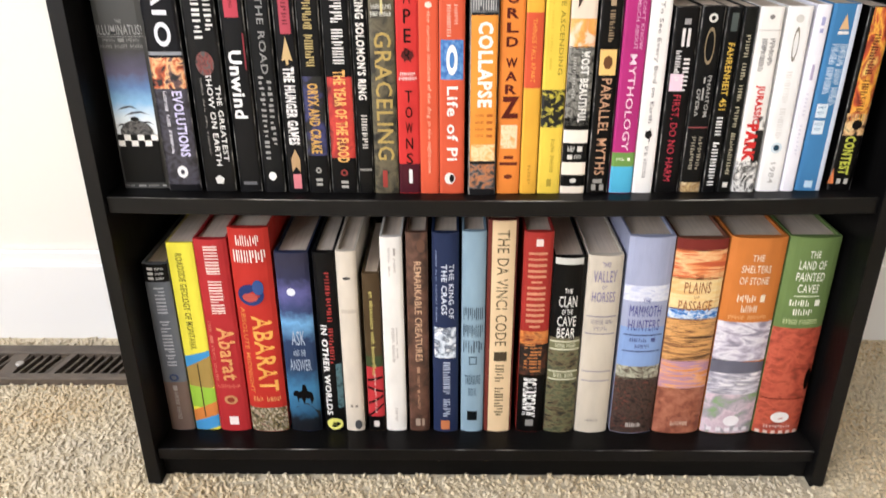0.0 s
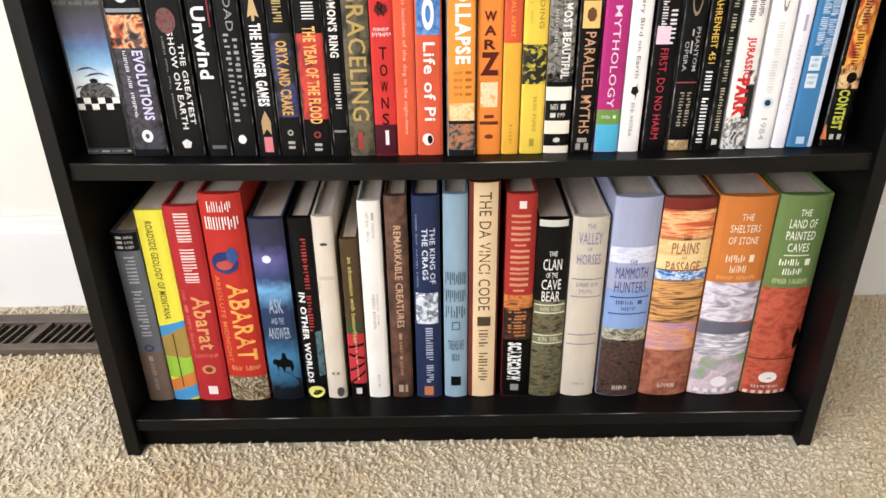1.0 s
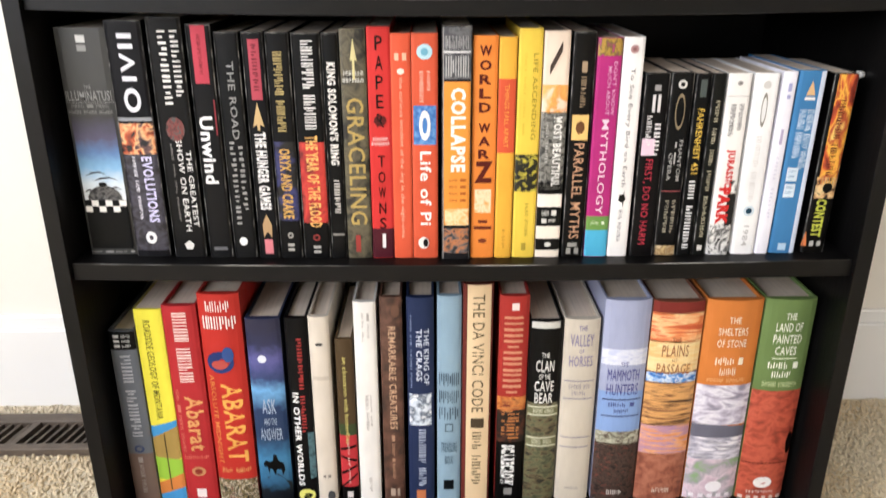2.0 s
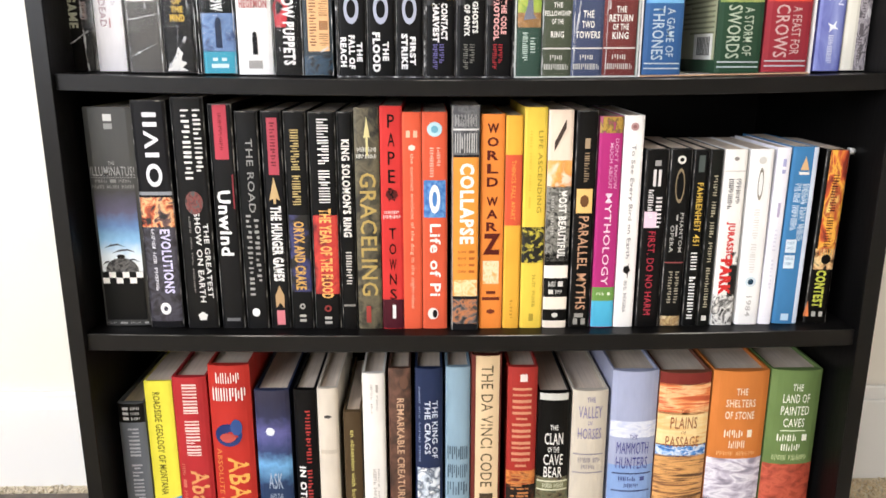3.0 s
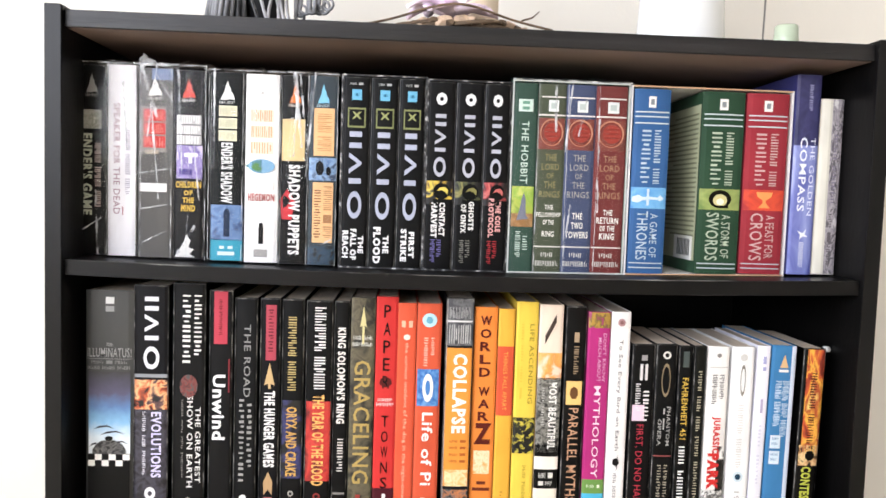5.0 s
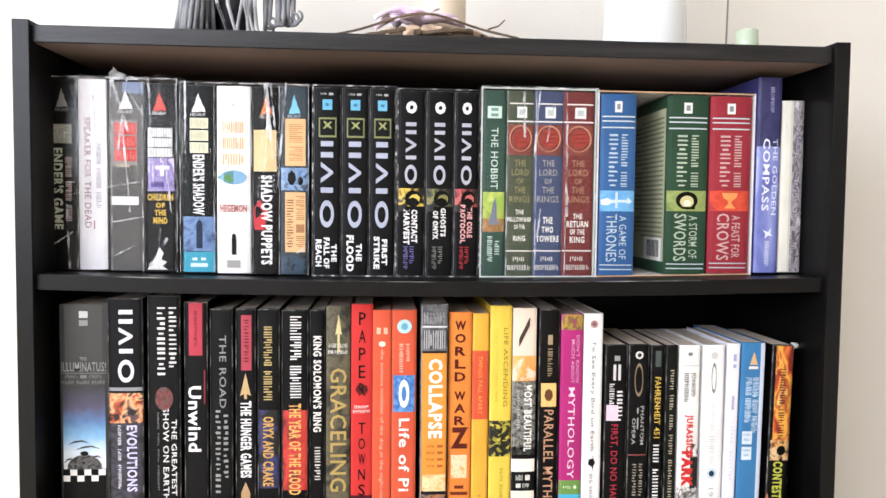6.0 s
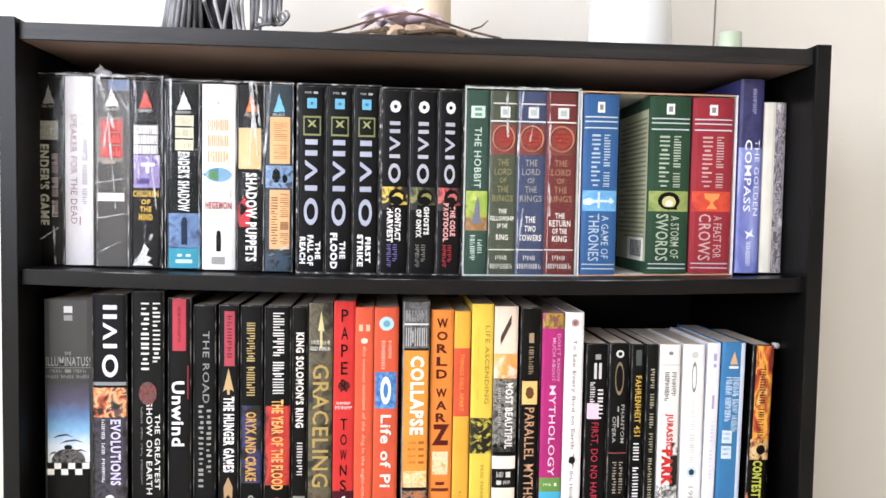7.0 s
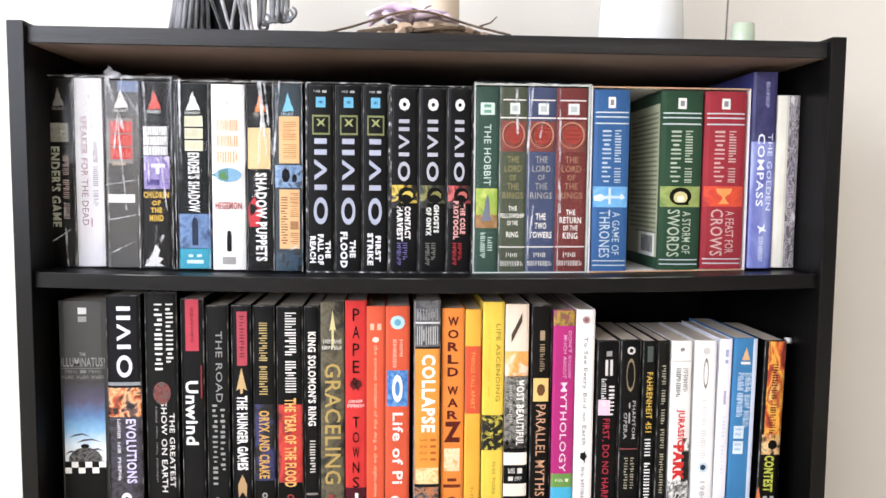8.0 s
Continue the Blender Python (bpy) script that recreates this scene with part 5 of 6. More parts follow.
for label, x0, x1, col, glow, a_, b_, va in (
        ("blue fantasy pocket paperback with sword emblem", 0.1555, 0.1913, "345f94", ["3a7cc4", "74b0dc", "4c8ccc"], "A GAME OF", "THRONES", 0.67),
        ("dark green fantasy paperback with golden helm emblem", 0.2231, 0.2651, "2a4732", ["5c7438", "98a45c", "6c8440"], "A STORM OF", "SWORDS", 0.67),
        ("red fantasy pocket paperback with goblet emblem", 0.2674, 0.3093, "9a2a36", ["b4302a", "d84c30", "a82a2a"], "A FEAST FOR", "CROWS", 0.67)):
    b = top(label, x0, x1, 0.7572, col, y=0.0492, bulge=0.0016)
    b.band(0.04, 0.1, "f2efea", 0.38, 0.58, 0.0005, "emblem")
    silver = "b4c6d4" if x0 < 0.2 else ("b3bfa8" if x0 < 0.25 else "cfaaa6")
    for v in (0.12, 0.145, 0.18):
        b.band(v, v + 0.007, "ccd6d8", 0.04, 0.96, 0.0005, "printed_line")
    b.bars(0.22, 0.52, silver, 0.58, 0.76, (6, 3)).bars(0.22, 0.52, silver, 0.24, 0.48, (6,))
    b.band(0.53, 0.645, art("heraldic", glow, 28), 0.02, 0.98, name="picture")
    b.band(0.055, 0.085, "8c9094", 0.43, 0.53, 0.0007, "emblem_mark")
    if x0 < 0.2:
        outline(b, [(-1, -0.1), (-0.6, -0.35), (-0.35, -0.1), (-0.1, -0.15), (-0.1, -1), (0.05, -1), (0.05, -0.15), (0.6, -0.1), (0.75, -0.4), (1, 0.05), (0.75, 0.3), (0.6, 0.15), (0.05, 0.15), (0.05, 0.8), (-0.1, 0.8), (-0.1, 0.2), (-0.35, 0.25), (-0.6, 0.5), (-1, 0.4)], "cfe0ec", u=0.48, v=0.588, su=0.44, sv=0.05)
    elif x0 < 0.25:
        b.disc(0.585, 0.5, 0.05, 0.27, "2a2410", sides=16).disc(0.592, 0.5, 0.034, 0.17, "d8cc8c", 0.0009, sides=14).disc(0.6, 0.5, 0.018, 0.09, "fbf6d8", 0.0011, sides=12).band(0.62, 0.634, "2a2410", 0.42, 0.7, 0.001, "emblem")
    else:
        outline(b, [(-1, -1), (1, -1), (0.8, -0.4), (0.2, 0), (0.2, 0.35), (0.7, 0.95), (-0.7, 0.95), (-0.2, 0.35), (-0.2, 0), (-0.8, -0.4)], "ff9a4c", u=0.5, v=0.588, su=0.2, sv=0.045)
    b.text(a_, 0.67, 0.91, silver, 0.56, 0.77).text(b_, 0.66, 0.925, silver, 0.2, 0.5, bold=0.01)
    for v in (0.94, 0.965):
        b.band(v, v + 0.006, "c4ced0", 0.04, 0.96, 0.0005, "printed_line")
    if "helm" in label:
        # the back cover, seen beside the gap in the box
        bk = box_bm(-b.w / 2 - 0.0003, -b.w / 2 - 0.0001, 0.004, 0.1, 0.012, b.h - 0.012)
        part("back_cover_print", bk, printed("aeb08e"), b.cover, "pale olive back cover print")
        for k in range(26):
            z = b.h - 0.02 - k * 0.0048
            part("blurb_line", box_bm(-b.w / 2 - 0.0005, -b.w / 2 - 0.0003, 0.008, 0.094 - 0.02 * ((k * 7) % 5 == 0), z - 0.0019, z), printed("77795c"), b.cover)
        part("barcode_patch", box_bm(-b.w / 2 - 0.0006, -b.w / 2 - 0.0003, 0.01, 0.06, 0.012, 0.036), printed("e8e6de"), b.cover)
        for k in range(9):
            part("barcode_line", box_bm(-b.w / 2 - 0.0008, -b.w / 2 - 0.0006, 0.016 + 0.004 * k, 0.018 + 0.004 * k, 0.016, 0.033), printed("2a2a2a"), b.cover)

b = top("violet-blue paperback with white title", 0.3143, 0.3386, 0.7765, "40407c", depth=0.13, y=0.046)
b.band(0, 0.35, art("aurora", ["2a2a54", "3a3966", "302f5a"], 60), name="picture").band(0.35, 1, art("ice", ["5e64ac", "8088c4", "a8b0dc"], 40, (1, 1, 0.4)), name="picture").bars(0.05, 0.18, "b4b4d8", 0.5, 0.66, (7,)).text("THE GOLDEN", 0.31, 0.7, "e6e8f8", 0.66, 0.86).text("COMPASS", 0.31, 0.68, "eceefa", 0.24, 0.54, bold=0.02)
outline(b, [(-1, -0.6), (0, -0.2), (0.6, -1), (0.4, 0), (1, 0.5), (0, 0.4), (-0.6, 1), (-0.5, 0.1)], "f0f2fa", u=0.55, v=0.795, su=0.22, sv=0.028)
b.bars(0.835, 0.965, "e4e6f4", 0.42, 0.62, (8,))
b = top("worn pale softcover with crinkled spine", 0.3402, 0.3634, 0.7543, "d8d2c4", depth=0.125, pages=PAGE_W)
b.band(0, 1, art("crinkle", ["6a646a", "c4bcc0", "4a464a", "b8b0b4", "8c848c", "dcd8d8"], 130, (1, 1, 0.4)), 0.5, 1, name="picture").bars(0.2, 0.6, "8a8294", 0.62, 0.8, (4, 6)).bars(0.65, 0.95, "6c6468", 0.58, 0.74, (3, 2, 4)).band(0, 1, "e9e4d6", 0.02, 0.4)


# ---- slipcases ----
def slipcase(label, x0, x1, ztop, col, edge, rim=None, y=0.0485, depth=0.112, t=0.0014):
    za, zb = SHELF2 - sag(DROP2, x0) + 0.0003, SHELF2 - sag(DROP2, x1) + 0.0003
    s = thing("slipcase", ((x0 + x1) / 2, y, (za + zb) / 2), label, "slipcase")
    w, h = x1 - x0, ztop - (za + zb) / 2

    def settled(bx):
        # the base follows the slope of the shelf
        bm = box_bm(*bx)
        for v in bm.verts:
            v.co.z += (zb - za) * v.co.x / w * (1 - v.co.z / h)
        return bm

    c, e = printed(col), printed(edge) if isinstance(edge, str) else edge
    r = printed(rim) if rim else e
    for nm, bx in (("side_wall", (-w / 2, -w / 2 + t, 0.0004, depth, 0, h)), ("side_wall", (w / 2 - t, w / 2, 0.0004, depth, 0, h)),
                   ("base_wall", (-w / 2 + t, w / 2 - t, 0.0004, depth, 0.0001, t)), ("top_wall", (-w / 2 + t, w / 2 - t, 0.0004, depth, h - t, h)),
                   ("back_wall", (-w / 2 + t, w / 2 - t, depth - t, depth, t, h - t))):
        part(nm, settled(bx), c, s)
    for nm, bx in (("cut_edge", (-w / 2, -w / 2 + t, 0, 0.0003, 0, h)), ("cut_edge", (w / 2 - t, w / 2, 0, 0.0003, 0, h)),
                   ("cut_edge", (-w / 2 + t, w / 2 - t, 0, 0.0003, 0.0001, t)), ("cut_edge", (-w / 2 + t, w / 2 - t, 0, 0.0003, h - t, h))):
        part(nm, settled(bx), e if bx[0] > -w / 2 and bx[1] < w / 2 else r, s)
    return s


slipcase("black card slipcase holding three game novels", -0.1266, -0.0452, 0.7600, "17171a", art("rubbed_card", ["1c1c1e", "2c2c2e", "58585a", "c4c4c4"], 120, (1, 1, 1), 4, 0.3))
slipcase("black glossy slipcase holding three newer game novels", -0.0450, 0.0366, 0.7585, "141416", art("rubbed_gloss_card", ["1a1a1c", "242426", "3c3c3e", "9a9a9a"], 120, (1, 1, 1), 4, 0.3))
slipcase("pale green slipcase holding four fantasy paperbacks", 0.0368, 0.1510, 0.7612, "6c8478", "c9cfc8")
slipcase("white card slipcase with orange edge and one gap", 0.1524, 0.3130, 0.7605, "e8e4de", "c9a27e", "e6e2e2")


# ---- clear shrink wrap round the boxed sets ----
def film_mat():
    m, nt, bs = nodes_of("clear_film")
    out = nt.nodes["Material Output"]
    tr, gl, mx = nt.nodes.new("ShaderNodeBsdfTransparent"), nt.nodes.new("ShaderNodeBsdfGlossy"), nt.nodes.new("ShaderNodeMixShader")
    gl.inputs["Roughness"].default_value = 0.06
    fr = nt.nodes.new("ShaderNodeFresnel")
    fr.inputs["IOR"].default_value = 1.45
    n = add_noise(nt, 45, 4, stretch=(1, 1, 0.35))
    bp = nt.nodes.new("ShaderNodeBump")
    bp.inputs["Strength"].default_value, bp.inputs["Distance"].default_value = 0.16, 0.002
    nt.links.new(n.outputs[0], bp.inputs["Height"])
    nt.links.new(bp.outputs[0], gl.inputs["Normal"])
    half = nt.nodes.new("ShaderNodeMath")
    half.operation, half.inputs[1].default_value = "MULTIPLY", 0.35
    nt.links.new(fr.outputs[0], half.inputs[0])
    nt.links.new(half.outputs[0], mx.inputs[0])
    nt.links.new(tr.outputs[0], mx.inputs[1])
    nt.links.new(gl.outputs[0], mx.inputs[2])
    nt.links.new(mx.outputs[0], out.inputs[0])
    return m


FILM = film_mat()


# film with white put into its colour: painted glints, and the torn tip
def pale_film_mat():
    m, nt, bs = nodes_of("whitened_film")
    out = nt.nodes["Material Output"]
    tr, mx = nt.nodes.new("ShaderNodeBsdfTransparent"), nt.nodes.new("ShaderNodeMixShader")
    bs.inputs["Base Color"].default_value = (0.8, 0.81, 0.83, 1)
    bs.inputs["Roughness"].default_value = 0.22
    n = add_noise(nt, 120, 3, stretch=(1, 1, 0.4))
    r = add_ramp(nt, n.outputs[0], [(0.36, (0.05,) * 3), (0.66, (0.8,) * 3)])
    nt.links.new(r.outputs[0], mx.inputs[0])
    nt.links.new(tr.outputs[0], mx.inputs[1])
    nt.links.new(bs.outputs[0], mx.inputs[2])
    nt.links.new(mx.outputs[0], out.inputs[0])
    return m


PALE_FILM = pale_film_mat()


def film_glint(w, a, b, y, wide, rng, nm="film_glint"):
    """A narrow whitened strip from a to b (x, z): a painted glint on folded film."""
    bm = bmesh.new()
    n = 26
    d = Vector((b[0] - a[0], 0, b[1] - a[1]))
    side = Vector((d.z, 0, -d.x)).normalized()
    prev = None
    for i in range(n + 1):
        f = i / n
        c = Vector((a[0], y, a[1])) + d * f + side * rng.uniform(-0.0003, 0.0003)
        hw = wide * rng.uniform(0.25, 1.0) * 0.5
        row = (bm.verts.new(c - side * hw), bm.verts.new(c + Vector((0, -0.0004, 0))), bm.verts.new(c + side * hw))
        if prev:
            for k in range(2):
                bm.faces.new((prev[k], prev[k + 1], row[k + 1], row[k]))
        prev = row
    part(nm, bm, PALE_FILM, w, "whitish glint painted on a fold of clear film", smooth=True).visible_shadow = False


def shrink_wrap(label, x0, x1, ztop, crease, seed, edges=(), wrinkle_glints=(), torn=0.0):
    """Thin film: front sheet with folds and painted glints, a crumpled top flap and two side sheets."""
    rng = random.Random(seed)
    w = thing("shrink_wrap", ((x0 + x1) / 2, 0.046, SHELF2 + 0.0006), label, "plastic wrap")
    wd, h = x1 - x0, ztop - SHELF2
    nx, nz = 36, 50
    bm = bmesh.new()
    g = []
    for j in range(nz + 1):
        row = []
        for i in range(nx + 1):
            u, v = i / nx, j / nz
            p = Vector((u * 9 + seed, v * 11, 0.3))
            f = abs(noise.noise(p)) * 0.0004 + abs(noise.noise(p * 2.3)) * 0.00015
            for (cu, cs, cw, ch) in crease:
                d = abs(u - cu - cs * (1 - v))
                f += ch * max(0, 1 - d / cw)
            row.append(bm.verts.new(((u - 0.5) * wd, -f, v * h - (1 - v) * sag(DROP2, x0 + u * wd))))
        g.append(row)
    # crumpled strip lying back over the top
    flap = bmesh.new()
    gf = []
    for k in range(5):
        gf.append([flap.verts.new(((i / nx - 0.5) * wd, 0.008 * k - (0.001 if k == 0 else 0), h + (abs(noise.noise(Vector((i / nx * 14, k * 0.9, seed)))) * 0.007 * (1 if k < 4 else 0.3) if k else 0.0))) for i in range(nx + 1)])
    for nm, mesh, grid in (("film_sheet", bm, g), ("film_flap", flap, gf)):
        for a, b2 in zip(grid, grid[1:]):
            for i in range(nx):
                mesh.faces.new((a[i], a[i + 1], b2[i + 1], b2[i]))
        bmesh.ops.recalc_face_normals(mesh, faces=mesh.faces[:])
        part(nm, mesh, FILM, w, "crinkled clear plastic film", smooth=True).visible_shadow = False
    if torn:
        # a torn corner of film standing up from the top edge
        tip = bmesh.new()
        rows_ = []
        for k in range(6):
            f = k / 5
            rows_.append([tip.verts.new(((torn - 0.09 * f + (q / 6 - 0.5) * 0.3 * (1 - f) ** 1.6 + 0.01 * math.sin(9 * f)) * wd - 0.5 * wd, 0.002 + 0.008 * f + 0.002 * noise.noise(Vector((q * 1.7, k * 1.3, seed))), h - 0.003 + 0.0135 * f)) for q in range(7)])
        for a, b2 in zip(rows_, rows_[1:]):
            for q in range(6):
                tip.faces.new((a[q], a[q + 1], b2[q + 1], b2[q]))
        part("torn_tip", tip, PALE_FILM, w, "crumpled whitish tip of torn film").visible_shadow = False
    for k, (cu, cs, cw, ch) in enumerate(crease):
        # each painted glint runs along part of its crease
        f0, f1 = ((0.45, 1.0), (0.62, 1.0), (0.0, 0.34), (0.3, 0.8), (0.0, 0.22), (0.55, 0.9))[(k + seed) % 6]
        ends = [((min(0.98, max(0.02, cu + cs * (1 - f))) - 0.5) * wd, 0.001 + f * (h - 0.002)) for f in (f0, f1)]
        film_glint(w, ends[0], ends[1], -ch - 0.001, 0.0024, rng)
    for u0, v0, u1, v1, wide in wrinkle_glints:
        film_glint(w, ((u0 - 0.5) * wd, v0 * h), ((u1 - 0.5) * wd, v1 * h), -0.0024, wide, rng)
    for ex in edges:
        film_glint(w, (ex - (x0 + x1) / 2, 0.001 - sag(DROP2, ex)), (ex - (x0 + x1) / 2, h - 0.003), -0.0014, 0.0011, rng, "edge_glint")
    film_glint(w, (-wd / 2, h - 0.002), (wd / 2, h - 0.002), -0.0012, 0.0016, rng, "edge_glint")
    return w


shrink_wrap("torn clear shrink wrap round four paperbacks", -0.3715, -0.2515, 0.7625, [(0.55, 0.12, 0.03, 0.0016), (0.9, -0.05, 0.022, 0.0014), (0.35, 0.1, 0.025, 0.0012), (0.78, 0.06, 0.02, 0.0012), (0.62, -0.2, 0.016, 0.001), (0.12, 0.05, 0.018, 0.001)], 3, (-0.3705, -0.343, -0.3125, -0.284, -0.2525),
            [(0.47, 0.43, 0.72, 0.46, 0.0018), (0.5, 0.25, 0.74, 0.28, 0.0016), (0.46, 0.06, 0.7, 0.14, 0.002), (0.78, 0.02, 0.92, 0.17, 0.004), (0.5, 0.98, 0.62, 0.72, 0.005), (0.6, 0.95, 0.74, 0.8, 0.0022), (0.02, 0.12, 0.2, 0.2, 0.0018), (0.95, 0.3, 0.9, 0.62, 0.002)], torn=0.56)
shrink_wrap("clear shrink wrap round a second paperback set", -0.2505, -0.1285, 0.7600, [(0.70, -0.1, 0.03, 0.0018), (0.82, -0.12, 0.02, 0.0014), (0.05, 0.0, 0.02, 0.0012)], 5, (-0.2495, -0.218, -0.183, -0.157, -0.1295),
            [(0.66, 0.99, 0.72, 0.6, 0.0045), (0.7, 0.98, 0.77, 0.55, 0.0026), (0.8, 0.06, 0.96, 0.12, 0.002)])
shrink_wrap("clear shrink wrap round a boxed fantasy set", 0.0362, 0.1516, 0.7625, [(0.5, -0.12, 0.022, 0.0013), (0.62, -0.16, 0.02, 0.0013), (0.73, 0.02, 0.018, 0.0011)], 7, (0.0372, 0.062, 0.0905, 0.1205, 0.1506),
            [(0.36, 0.97, 0.37, 0.72, 0.003), (0.62, 0.9, 0.56, 0.7, 0.0025)])

# ---- floor vent ----
vent = thing("floor_vent", (0, 0, 0.0045), "brown metal floor vent set into the carpet", "floor vent")
vx0, vx1, vy0, vy1 = -0.845, -0.405, 0.190, 0.274
fr = box_bm(vx0, vx1, vy0, vy0 + 0.013, -0.010, 0.003, 0.002)
box_bm(vx0, vx1, vy1 - 0.020, vy1, -0.010, 0.003, 0.002, bm=fr)
box_bm(vx0, vx0 + 0.02, vy0 + 0.013, vy1 - 0.020, -0.010, 0.003, 0.002, bm=fr)
box_bm(vx1 - 0.02, vx1, vy0 + 0.013, vy1 - 0.020, -0.010, 0.003, 0.002, bm=fr)
part("frame", fr, VENT_METAL, vent)
# thin black sheet in place of the shade down the duct
part("duct_shade", box_bm(vx0 + 0.01, vx1 - 0.01, vy0 + 0.012, vy1 - 0.019, -0.0094, -0.0085), VENT_DARK, vent, "near-black sheet standing for the duct's shade below the slats")


def slat(x, wide, z=0.0):
    m = bmesh.new()
    a, c = vy0 + 0.012, vy1 - 0.019
    sl = 0.012
    pts = [(x, a), (x + wide, a), (x + wide + sl, c), (x + sl, c)]
    lo = [m.verts.new((px, py, -0.0084)) for px, py in pts]
    hi = [m.verts.new((px, py, 0.0005 + z)) for px, py in pts]
    m.faces.new(hi)
    for i in range(4):
        m.faces.new((lo[i], lo[(i + 1) % 4], hi[(i + 1) % 4], hi[i]))
    bmesh.ops.recalc_face_normals(m, faces=m.faces[:])
    return m


x = vx0 + 0.02
while x < vx1 - 0.03:
    part("slat", slat(x, 0.0032, -0.002), VENT_METAL, vent)
    x += 0.0125
for x in (-0.592, -0.468, -0.715):
    part("divider", slat(x, 0.010, 0.001), VENT_METAL, vent)
part("blank_plate", box_bm(-0.66, -0.640, vy0 + 0.012, vy1 - 0.019, -0.008, 0.0005), VENT_METAL, vent)
m = bmesh.new()
bmesh.ops.create_uvsphere(m, u_segments=14, v_segments=8, radius=0.006, matrix=Matrix.Translation((-0.640, vy0 + 0.036, 0.002)) @ Matrix.Diagonal((1, 1, 0.5, 1)))
part("screw", m, simple("dull_steel", (0.45, 0.43, 0.4), 0.4, 0.1, 60, metal=0.8), vent, "dull round steel screw head", True)

# white wooden peg on the side panel
for px, pz in ((HW - TH, 0.5065),):
    m = bmesh.new()
    bmesh.ops.create_cone(m, cap_ends=True, segments=14, radius1=0.0034, radius2=0.003, depth=0.006, matrix=Matrix.Translation((px - 0.003, 0.05, pz)) @ Matrix.Rotation(radians(90), 4, "Y"))
    part("shelf_peg", m, simple("white_plastic", (0.75, 0.73, 0.7), 0.4), bookcase, "small white plastic shelf peg", True)

# ---- things on top of the bookcase ----
ZT = 0.7996


def tube(bm, pts, radii, sides=7):
    """A bent tapered rod through the given places."""
    rings = []
    for k, p in enumerate(pts):
        d = (pts[min(k + 1, len(pts) - 1)] - pts[max(k - 1, 0)]).normalized()
        s = d.cross(Vector((0.3, 1, 0.2))).normalized()
        t = d.cross(s)
        rings.append([bm.verts.new(p + (s * math.cos(2 * math.pi * i / sides) + t * math.sin(2 * math.pi * i / sides)) * radii[k]) for i in range(sides)])
    for a, b2 in zip(rings, rings[1:]):
        for i in range(sides):
            bm.faces.new((a[i], a[(i + 1) % sides], b2[(i + 1) % sides], b2[i]))
    bm.faces.new(rings[0][::-1])
    bm.faces.new(rings[-1])
    return rings[-1]


# a grey sculpted figurine of draped folds and curling strands: one plain mesh
STONE = simple("grey_resin", (0.17, 0.17, 0.178), 0.38, 0.9, 90, 0.6, stretch=(1, 1, 0.3))
GAP_BLOCK_RESIN = simple("gap_shade_block_resin", (0.02, 0.02, 0.022), 0.4, 0.4, 60, 0.3)
PALE_RESIN = simple("pale_resin", (0.36, 0.35, 0.36), 0.4, 0.5, 110, 0.5, stretch=(1, 1, 0.3))
bm = bmesh.new()
rng = random.Random(11)
cx, cy = -0.222, 0.11
# hanging folds over a dark core whose colour stands for shade in the gaps
heads = []
for k in range(9):
    f = k / 8
    p0 = Vector((cx - 0.052 + 0.041 * f + rng.uniform(-0.001, 0.001), cy - 0.016 * math.sin(math.pi * f), ZT))
    p1 = Vector((cx - 0.026 + 0.014 * f, cy - 0.006 * math.sin(math.pi * f), ZT + 0.15))
    heads.append(tube(bm, [p0.lerp(p1, q) + Vector((0.001 * math.sin(6 * q + k), 0, 0)) for q in (0, 0.25, 0.5, 0.75, 1)], [0.0022 + 0.0006 * (k % 3), 0.0026, 0.0024, 0.0022, 0.002]))
folds = len(bm.faces)
# near-black cone painting the shade between folds, then the dark block beside them
made = bmesh.ops.create_cone(bm, cap_ends=True, segments=20, radius1=0.019, radius2=0.010, depth=0.15, matrix=Matrix.Translation((cx - 0.027, cy + 0.016, ZT + 0.075)))
heads.append(sorted(made["verts"], key=lambda v: (-round(v.co.z, 4), v.co.x))[:2])
made = bmesh.ops.create_cone(bm, cap_ends=True, segments=20, radius1=0.022, radius2=0.016, depth=0.15, matrix=Matrix.Translation((cx + 0.006, cy + 0.026, ZT + 0.075)))
heads.append(sorted(made["verts"], key=lambda v: (-round(v.co.z, 4), v.co.x))[:2])
core = len(bm.faces)
# pale loose strands in front, some forking
for k, (xa, xb, xc) in enumerate(((0.012, 0.004, -0.008), (0.014, 0.018, 0.026), (0.022, 0.013, 0.004), (0.024, 0.028, 0.022), (0.031, 0.027, 0.033), (0.037, 0.031, 0.024), (0.040, 0.036, 0.034))):
    pts = [Vector((cx + xa, cy - 0.018, ZT)), Vector((cx + (xa + xb) / 2 + 0.001, cy - 0.02, ZT + 0.012)), Vector((cx + xb, cy - 0.019, ZT + 0.026)), Vector((cx + (xb + xc) / 2 - 0.001, cy - 0.016, ZT + 0.045)), Vector((cx + xc, cy - 0.006, ZT + 0.1))]
    heads.append(tube(bm, pts, [0.0012, 0.0016 + 0.0005 * (k % 3), 0.0017, 0.002, 0.0022]))
strands = len(bm.faces)
